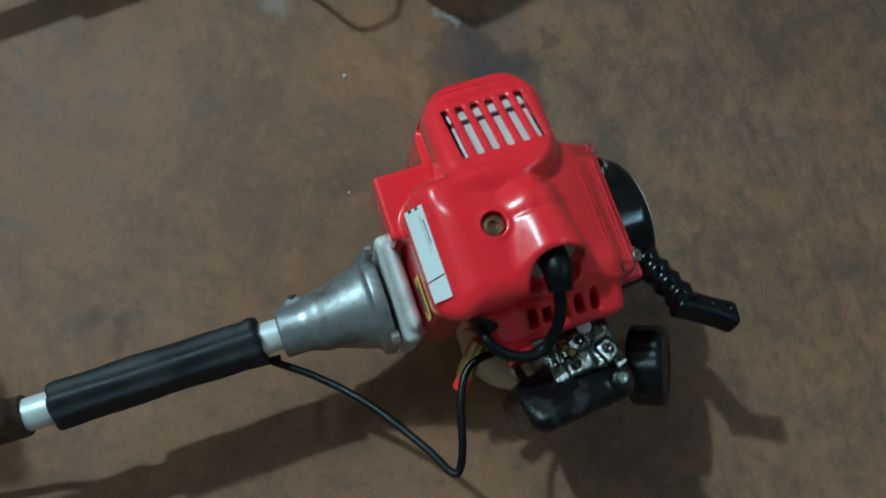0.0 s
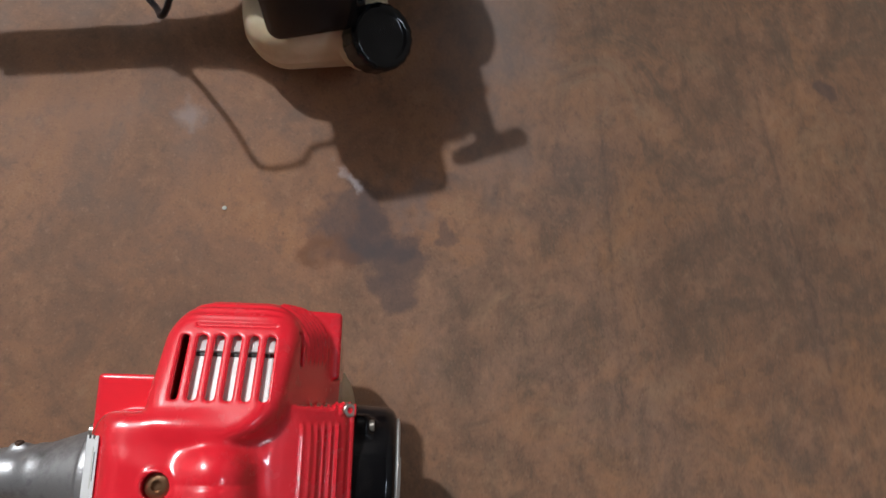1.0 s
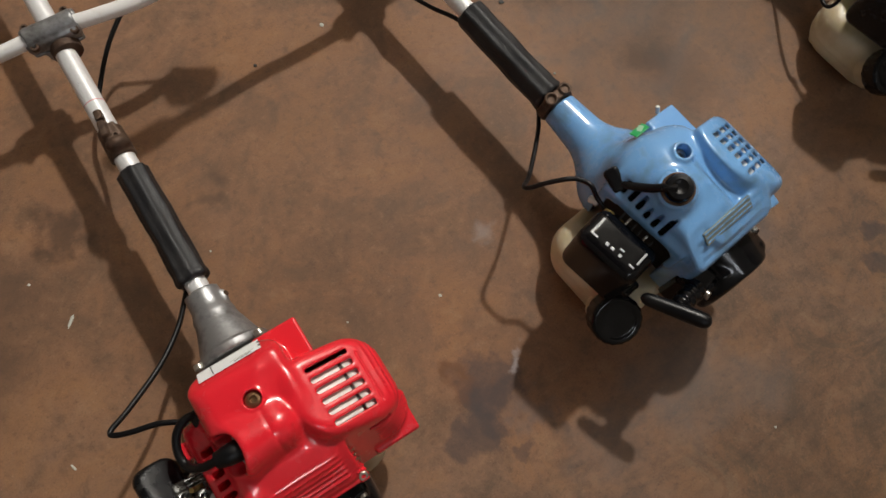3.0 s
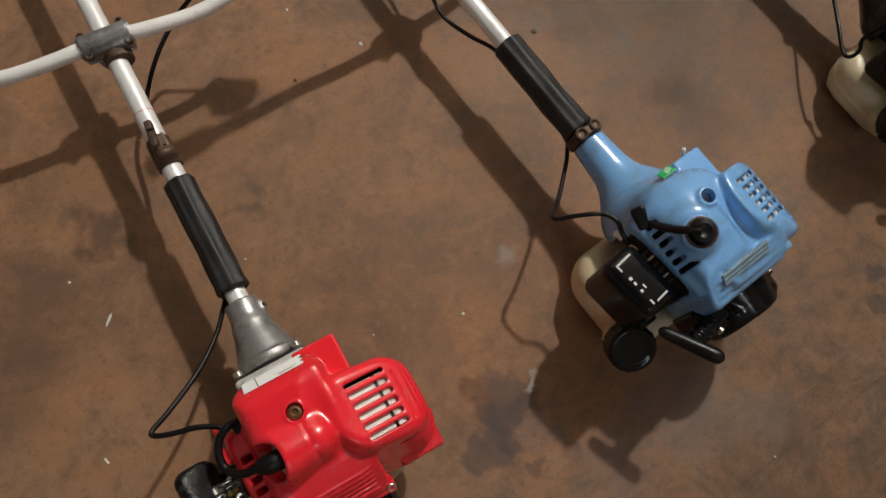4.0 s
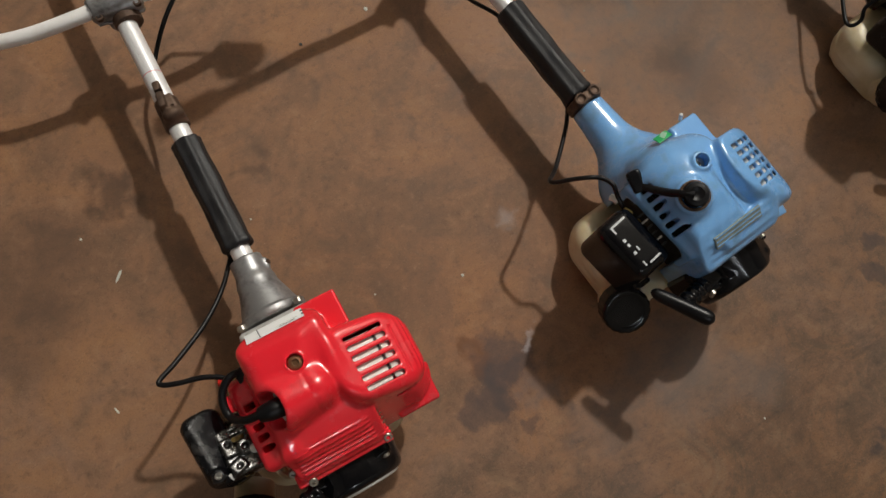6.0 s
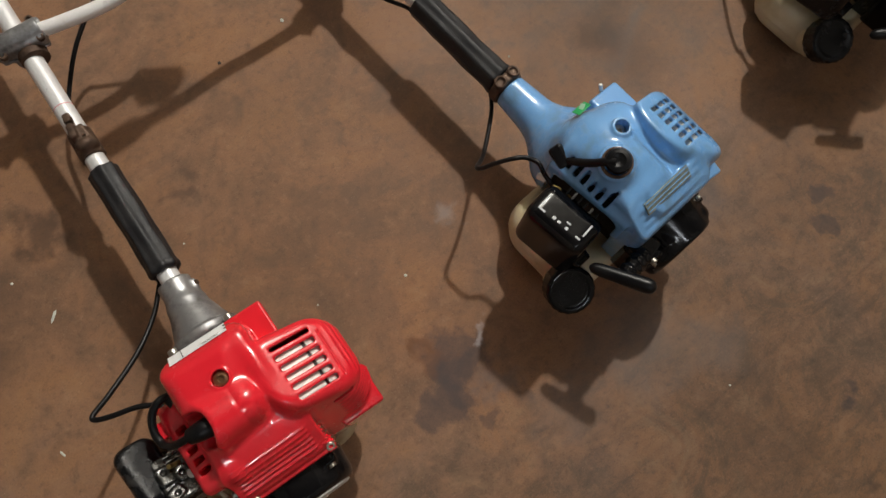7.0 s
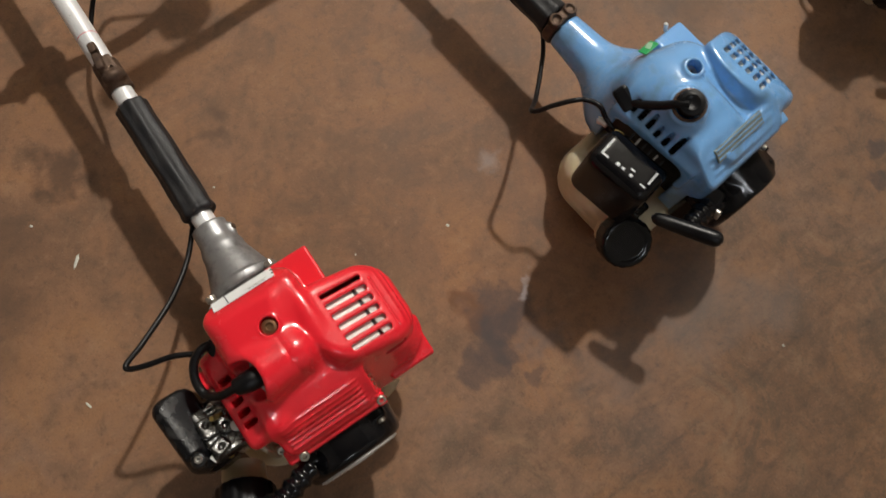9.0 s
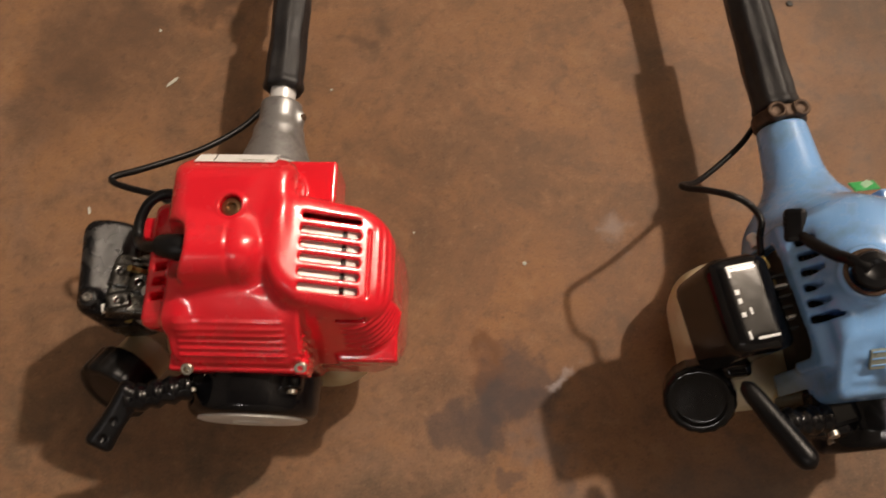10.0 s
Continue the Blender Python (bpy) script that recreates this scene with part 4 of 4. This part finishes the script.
# ---- blue brush cutter ----
def blue_cowl(parent, material, label):
    ax, az = -0.006, 0.110

    def f(p):
        x, y, z = p.T
        # clutch bell and its neck
        d = d_cone(p, (ax, 0.02, az), (ax, 0.07, az), 0.07, 0.05, 0.02)
        d = join(d, d_cone(p, (ax, 0.05, az), (ax, 0.157, az), 0.033, 0.0235, 0.002), 0.045)
        d = d + 0.0014 * np.exp(-((y - 0.034) / 0.0022) ** 2)
        # upper body
        body = d_box(p, (-0.008, -0.015, 0.165), (0.054, 0.062, 0.071), 0.034)
        body = meet(body, d_plane(p, (0, 0.62, 0.78), (0, 0.03, 0.229)), 0.03)
        body = meet(body, d_plane(p, (0, -0.5, 0.86), (0, -0.05, 0.233)), 0.006)
        body = join(body, d_ball(p, (-0.014, -0.004, 0.165), (0.056, 0.064, 0.0745)), 0.006)
        d = join(d, body, 0.016)
        inner = d_box(p, (0.02, -0.06, 0.15), (0.05, 0.045, 0.075), 0.012)
        inner = meet(inner, d_plane(p, (0.1, -0.5, 0.86), (0.01, -0.06, 0.2265)), 0.004)
        d = join(d, inner, 0.005)
        back = meet(d_box(p, (0.0, -0.075, 0.15), (0.062, 0.04, 0.075), 0.012), d_plane(p, (0, -0.62, 0.78), (0, -0.078, 0.2195)), 0.003)
        s = y * -0.78 - z * 0.62
        back = back - 0.0004 * np.cos(s * 2 * math.pi / 0.011) * ((y < -0.08) & (np.abs(x) < 0.05))
        d = join(d, back, 0.008)
        # side shelf with cooling slots
        shelf = d_box(p, (-0.049, -0.028, 0.174), (0.03, 0.06, 0.034), 0.006, (0, -32, 0))
        shelf = meet(shelf, d_plane(p, (-0.997, -0.07, 0), (-0.073, -0.03, 0)), 0.003)
        d = join(d, shelf, 0.006)
        for i in range(6):
            yy, w = 0.013 - 0.0128 * i, 0.008 + 0.0012 * i
            d = cut(d, d_box(p, (-0.061 + w * 0.6, yy, 0.198), (w, 0.0034, 0.024), 0.002, (0, -32, 0)), 0.0012)
        # valley beside the hump
        d = cut(d, np.minimum(d_cone(p, (0.046, 0.03, 0.246), (0.023, -0.015, 0.245), 0.021, 0.021), d_cone(p, (0.023, -0.015, 0.245), (0.03, -0.085, 0.226), 0.021, 0.019)), 0.009)
        # muffler hump
        lid = d_plane(p, (0.42, 0, 0.9), (0.06, 0, 0.2235))
        rise = np.clip(z - 0.2, -0.02, 0.05)
        round_in = np.hypot(x - 0.098, y + 0.03) - 0.0815 + 0.35 * rise
        hump = meet(d_box(p, (0.064, -0.045, 0.155), (0.049, 0.057, 0.09), 0.02), lid, 0.007)
        hump = meet(hump, round_in * 0.8, 0.005)
        hump = meet(hump, d_plane(p, (0, -0.62, 0.78), (0, -0.086, 0.214)), 0.014)
        hump = meet(hump, d_plane(p, (0.85, 0, 0.53), (0.096, 0, 0.2)), 0.016)
        d = join(d, hump, 0.004)
        d = join(d, d_box(p, (0.086, -0.099, 0.143), (0.02, 0.015, 0.006), 0.002, (8, 0, -6)), 0.003)
        # guard plate by the clutch
        d = join(d, d_box(p, (0.05, 0.036, 0.158), (0.026, 0.024, 0.018), 0.004, (0, 12, 0)), 0.008)
        # boot opening and screw well
        d = join(d, d_cone(p, (-0.03, -0.028, 0.2), (-0.04, -0.028, 0.245), 0.024, 0.021, 0.004), 0.012)
        d = cut(d, d_cone(p, (-0.034, -0.028, 0.232), (-0.043, -0.028, 0.262), 0.0165, 0.0165), 0.002)
        d = join(d, d_cone(p, (0, 0, 0.21), (0, 0, 0.2425), 0.0125, 0.0115), 0.005)
        d = cut(d, d_cone(p, (0, 0, 0.225), (0, 0, 0.28), 0.0085, 0.0085), 0.0015)
        # hollow
        room = meet(np.maximum(hump + 0.004, d_box(p, (0.072, -0.035, 0.13), (0.034, 0.05, 0.12), 0.012)), lid + 0.0045, 0.004)
        room = np.minimum(room, d_box(p, (-0.02, -0.025, 0.13), (0.056, 0.055, 0.062), 0.015))
        d = cut(d, room, 0.002)
        d = np.maximum(d, np.where(y > 0.02, 0.045, 0.085) - z)
        for i in range(6):
            for j in range(3):
                d = cut(d, d_box(p, (0.0555 + 0.0145 * j, -0.008 - 0.0112 * i, 0.215), (0.0062, 0.003, 0.028), 0.0015), 0.001)
        return d

    cowl = moulded("cowl", f, (-0.105, -0.128, 0.035), (0.13, 0.166, 0.262), 0.0021, material, parent, label)
    part("muffler_shield", block((0.069, -0.035, 0.204), (0.025, 0.04, 0.0015), (0, 25, 0), 0.001), M_SHIELD, parent, "pale muffler heat shield behind the slots")
    return cowl


def second_cutter(m, cowl_material, label, cowl_label, left, right, badge=True):
    t = thing("brush_cutter", m, label, "brush cutter", "brush cutters on the floor")
    ax, az = -0.006, 0.110
    fuel_tank(t, -0.132, 0.085, -0.105, 0.04, 0.084)
    fuel_cap(t, (-0.139, -0.097, 0.102), (-0.28, -0.42, 0.86), 0.0325)
    block_core(t)
    cowl = blue_cowl(t, cowl_material, cowl_label)
    part("screw", lathe([(0, 0.0078), (0.004, 0.0078), (0.0048, 0.006), (0.0048, 0.003), (0.002, 0.0026)], (0, 0, 0.2245), (0, 0, 1), 18), M_STEEL, cowl, "", True)
    if badge:
        n = Vector((0, 0.62, 0.78)).normalized()
        at = Vector((-0.003, 0.0531, 0.2097))
        tilt = -math.degrees(math.atan2(0.62, 0.78))
        bd = part("badge", block(at, (0.0105, 0.006, 0.0008), (tilt + 4, 0, 0), 0.0005), M_GREEN, cowl, "small green oblong badge")
        part("emblem", block(at + n * 0.0009, (0.0062, 0.0034, 0.0004), (tilt + 4, 0, 24), 0.0002), M_SILVER, bd, "pale slanted emblem")
    strip = part("trim_strip", block((-0.004, -0.0885, 0.2142), (0.037, 0.0085, 0.0014), (38.5, 0, 0), 0.0006), M_TRIM, cowl, "dull grey-green metallic strip with ridges")
    for i in range(3):
        part("ridge", block((-0.004, -0.0885 + 0.0046 * (i - 1), 0.2142 + 0.00366 * (i - 1) + 0.0017), (0.036, 0.0007, 0.0006), (38.5, 0, 0), 0.0003), M_BLUE, strip)
    part("stud", lathe([(0, 0.0026), (0.012, 0.0026), (0.013, 0.002)], (0.055, 0.062, 0.170), (0.046, 0.082, 0.238), 12), M_SHIELD, cowl, "bright steel stud", True)
    part("rear_screw", lathe([(0, 0.005), (0.012, 0.005), (0.013, 0.004)], (0.052, -0.128, 0.092), (0.1, -0.128, 0.092), 14), M_STEEL, t, "", True)
    # shaft side
    def clampring(p):
        d = d_cone(p, (ax, 0.159, az), (ax, 0.1725, az), 0.0255, 0.0255, 0.002)
        for s in (-1, 1):
            d = join(d, d_cone(p, (ax + s * 0.0105, 0.166, az + 0.018), (ax + s * 0.0125, 0.166, az + 0.0275), 0.0092, 0.0088, 0.0015), 0.002)
            d = cut(d, d_cone(p, (ax + s * 0.0115, 0.166, az + 0.0245), (ax + s * 0.013, 0.166, az + 0.035), 0.0056, 0.0056), 0.001)
        return d

    moulded("neck_clamp", clampring, (-0.06, 0.15, 0.07), (0.03, 0.182, 0.145), 0.0017, M_RUST, t, "rusty two-hole clamp ring")
    shaft_tube(t, ax, az, 0.15, 1.4)
    foam_grip(t, ax, az, 0.174, 0.338, 0.0215, "black ribbed foam grip sleeve")
    handlebar(t, left, right, (ax, 0.52, az + 0.004), "black rubber bar grip")
    cable(t, [(0.03, 0.62, 0.12), (0.0, 0.54, 0.09), (-0.026, 0.483, 0.084), (-0.036, 0.462, 0.083), (-0.04, 0.431, 0.083), (-0.028, 0.389, 0.083), (-0.013, 0.35, 0.086), (-0.009, 0.31, 0.0855), (-0.009, 0.24, 0.0855), (-0.012, 0.19, 0.085), (-0.028, 0.165, 0.085), (-0.055, 0.142, 0.09), (-0.098, 0.112, 0.108), (-0.1245, 0.0995, 0.135), (-0.124, 0.0909, 0.147), (-0.114, 0.082, 0.162), (-0.098, 0.068, 0.178), (-0.0849, 0.0582, 0.177), (-0.08, 0.043, 0.18), (-0.083, 0.028, 0.176), (-0.084, 0.01, 0.17)], 0.003)
    part("ferrule", pipe([(-0.086, 0.033, 0.166), (-0.085, 0.028, 0.169), (-0.0845, 0.022, 0.17)], 0.0045, 12), M_SHIELD, t, "white cable ferrule", True)
    # ignition
    lead = cable(t, [(-0.061, 0.02, 0.202), (-0.059, 0.006, 0.216), (-0.055, -0.008, 0.233), (-0.05, -0.018, 0.246), (-0.043, -0.028, 0.252)], 0.005, "ignition_lead", "black rubber ignition lead")
    part("lead_block", block((-0.062, 0.028, 0.199), (0.009, 0.0145, 0.009), (12, -26, -14), 0.004), M_RUBBER, lead, "black rubber lead block")
    part("plug_boot", lathe([(0, 0.011), (0.010, 0.0145), (0.0165, 0.015), (0.0195, 0.0135), (0.0205, 0.0085), (0.0185, 0.0055)], (-0.035, -0.028, 0.236), (-0.0425, -0.028, 0.262), 26), M_RUBBER, lead, "black rubber spark plug boot", True)
    ring = bmesh.new()
    rr, tr = 0.0166, 0.002
    c0, w = Vector((-0.0405, -0.028, 0.2475)), Vector((-0.28, 0, 0.96)).normalized()
    u, v = w.orthogonal().normalized(), w.cross(w.orthogonal().normalized())
    loops = []
    for i in range(36):
        a = 2 * math.pi * i / 36
        o = math.cos(a) * u + math.sin(a) * v
        loops.append([ring.verts.new(c0 + o * (rr + tr * math.cos(b * math.pi / 4)) + w * tr * math.sin(b * math.pi / 4)) for b in range(8)])
    for i in range(36):
        for b in range(8):
            ring.faces.new((loops[i][b], loops[(i + 1) % 36][b], loops[(i + 1) % 36][(b + 1) % 8], loops[i][(b + 1) % 8]))
    part("boot_ring", ring, M_RUST, lead, "rusty brown ring", True)
    # carburettor and filter
    carb = part("carburettor", block((-0.086, -0.03, 0.148), (0.014, 0.03, 0.022), (0, -10, 0), 0.003), M_DARK, t, "sooty carburettor")
    for i in range(3):
        bolt((-0.082, -0.012 - 0.016 * i, 0.171), (0, 0, 1), 0.004, M_BRASS if i == 0 else M_STEEL, carb, "screw")
    for i in range(6):
        part("fin", block((-0.08, -0.008 - 0.009 * i, 0.176), (0.009, 0.0012, 0.007), (0, -20, 4), 0.0005), M_ZINC if i % 3 == 1 else M_DARK, carb)
    part("spacer", block((-0.089, 0.004, 0.172), (0.008, 0.006, 0.008), (0, -15, 20), 0.002), M_BRASS, carb, "rusty brass spacer")
    part("choke_plate", block((-0.094, -0.032, 0.174), (0.002, 0.028, 0.01), (0, -10, 0), 0.0008), M_ZINC, carb, "rough metal choke plate")

    def filt(p):
        d = d_box(p, (-0.115, -0.03, 0.153), (0.0265, 0.042, 0.043), 0.014, (0, 6, 6))
        d = join(d, d_box(p, (-0.102, -0.03, 0.15), (0.012, 0.04, 0.042), 0.008, (0, 12, 6)), 0.003)
        return join(d, d_box(p, (-0.108, -0.072, 0.115), (0.012, 0.01, 0.014), 0.004), 0.006)

    af = moulded("air_filter", filt, (-0.175, -0.09, 0.085), (-0.078, 0.025, 0.212), 0.0028, M_GLOSS, t, "glossy black air filter housing with white marks")
    # thin pale bars laid on the filter's top, in brackets and small blocks
    top = pose(-0.11, -0.0315, 0.1958, 0, 6, 6)
    for cx, cy, hx, hy in ((0.0, 0.0325, 0.0115, 0.0013), (-0.0122, 0.0285, 0.0013, 0.005), (-0.0105, 0.011, 0.0022, 0.0022), (-0.0105, 0.0035, 0.0018, 0.0022), (-0.011, -0.008, 0.002, 0.002), (-0.004, -0.006, 0.0012, 0.003), (0.004, -0.0285, 0.0095, 0.0012), (-0.0115, -0.025, 0.0012, 0.0035)):
        o = part("print_bar", block((cx, cy, 0.0), (hx, hy, 0.0004), bevel=0.0002), M_PALE_MARK, af)
        o.matrix_local = top
    # starter
    def drum(p):
        d = d_box(p, (0.014, -0.126, 0.103), (0.042, 0.021, 0.05), 0.012)
        d = join(d, d_cone(p, (0.0, -0.155, 0.106), (0.0, -0.105, 0.106), 0.045, 0.052, 0.008), 0.006)
        d = meet(d, d_plane(p, (0.6, 0, 0.8), (0.05, 0, 0.148)), 0.008)
        d = join(d, d_cone(p, (0.012, -0.15, 0.118), (0.012, -0.105, 0.124), 0.04, 0.046, 0.004), 0.003)
        d = join(d, d_box(p, (0.05, -0.115, 0.13), (0.012, 0.012, 0.012), 0.003), 0.003)
        d = join(d, d_box(p, (-0.05, -0.12, 0.115), (0.016, 0.02, 0.034), 0.004), 0.003)
        for i in range(4):
            d = cut(d, d_box(p, (0.018 + i * 0.012, -0.15, 0.1), (0.003, 0.008, 0.03), 0.002), 0.001)
        return d

    st = moulded("starter", drum, (-0.075, -0.165, 0.045), (0.085, -0.09, 0.176), 0.0028, M_GLOSS, t, "glossy black recoil starter")
    part("boss", block((-0.046, -0.118, 0.13), (0.017, 0.016, 0.024), (0, 0, 10), 0.004), M_GLOSS, st)
    for c in ((-0.052, -0.137, 0.15), (-0.04, -0.142, 0.122), (0.055, -0.119, 0.1425), (0.035, -0.138, 0.14)):
        bolt(c, (0, -1, 0.3), 0.0045, M_STEEL, st, "screw")
    pull_handle(t, (-0.055, -0.125, 0.15), (-0.1, -0.127, 0.165), (-0.12, -0.09, 0.162), (-0.086, -0.163, 0.178))
    return t


def local(m, points):
    return [tuple(m.inverted() @ Vector(p)) for p in points]


BLUE = pose(0.523, -0.012, 0, 0, 0, 7.5)
blue = second_cutter(BLUE, M_BLUE, "light blue petrol brush cutter standing on the cement floor", "glossy light blue plastic engine cover with slots",
              local(BLUE, [(0.40, 0.498, 0.126), (0.345, 0.497, 0.129), (0.30, 0.505, 0.148), (0.262, 0.521, 0.2), (0.24, 0.55, 0.28), (0.222, 0.575, 0.35)]),
              local(BLUE, [(0.50, 0.512, 0.126), (0.55, 0.52, 0.13), (0.6, 0.535, 0.14), (0.65, 0.56, 0.2), (0.69, 0.58, 0.29)]))
THIRD = pose(1.06, 0.066, 0, 0, 0, 9)
third = tagged(copy_thing(blue, THIRD), "black and olive petrol brush cutter with a cream tank")
for ob in third.children_recursive:
    if ob.name.startswith("cowl"):
        ob.data = ob.data.copy()
        ob.data.materials[0] = M_BLACKCOWL
        tagged(ob, "black plastic engine cover with olive smears")
for ob in [o for o in third.children_recursive if o.name.startswith(("emblem", "badge", "print_bar"))]:
    bpy.data.objects.remove(ob)
for ob in third.children_recursive:
    if ob.name.startswith(("fuel_cap", "air_filter")):
        ob.data = ob.data.copy()
        ob.data.materials[0] = M_DUSTY
for name in ("stem", "pull_handle", "throttle_cable"):
    for ob in [o for o in third.children_recursive if o.name.startswith(name)]:
        bpy.data.objects.remove(ob)
cable(third, [(0.03, 0.62, 0.12), (0.0, 0.54, 0.09), (-0.03, 0.46, 0.083), (-0.028, 0.389, 0.083), (-0.012, 0.31, 0.079), (-0.014, 0.19, 0.079), (-0.05, 0.13, 0.085), (-0.092, 0.08, 0.09), (-0.118, 0.045, 0.088), (-0.122, 0.032, 0.094), (-0.112, 0.03, 0.104), (-0.104, 0.04, 0.12), (-0.09, 0.03, 0.16), (-0.084, 0.01, 0.17)], 0.003)
pull_handle(third, (-0.045, -0.12, 0.125), (-0.088, -0.148, 0.14), (-0.126, -0.126, 0.136), (-0.068, -0.176, 0.146))


# ---- litter on the floor ----
def chip(x, y, sx, sy, turn, label, material=M_CHIP):
    bm = bmesh.new()
    bmesh.ops.create_icosphere(bm, subdivisions=1, radius=1)
    for v in bm.verts:
        v.co = Vector((v.co.x * sx * random.uniform(0.7, 1.1), v.co.y * sy * random.uniform(0.7, 1.1), v.co.z * 0.0012))
    me = bpy.data.meshes.new("chip")
    bm.to_mesh(me)
    bm.free()
    me.materials.append(material)
    ob = tagged(new("chip", me), label, "litter", "litter on the floor")
    ob.matrix_world = pose(x, y, 0.001, 0, 0, turn)


chip(-0.1765, 0.2535, 0.0024, 0.0115, -45, "pale green-white splinter on the cement floor")
for x, y, r in ((0.53, -0.352, 0.0017), (0.249, 0.031, 0.0026), (0.321, 0.472, 0.0034), (0.247, 0.575, 0.0026), (0.577, 0.227, 0.002), (-0.201, 0.326, 0.0022), (0.019, 0.245, 0.0018), (0.125, 0.065, 0.0014)):
    chip(x, y, r, r * 1.2, 20, "tiny pale crumb on the cement floor")
chip(-0.25, 0.086, 0.0018, 0.006, 15, "tiny pale sliver on the cement floor")
for x, y, r in ((0.576, 0.37, 0.0042), (0.204, 0.462, 0.003)):
    chip(x, y, r, r * 1.3, 40, "small dark crumb on the cement floor", M_DARK)
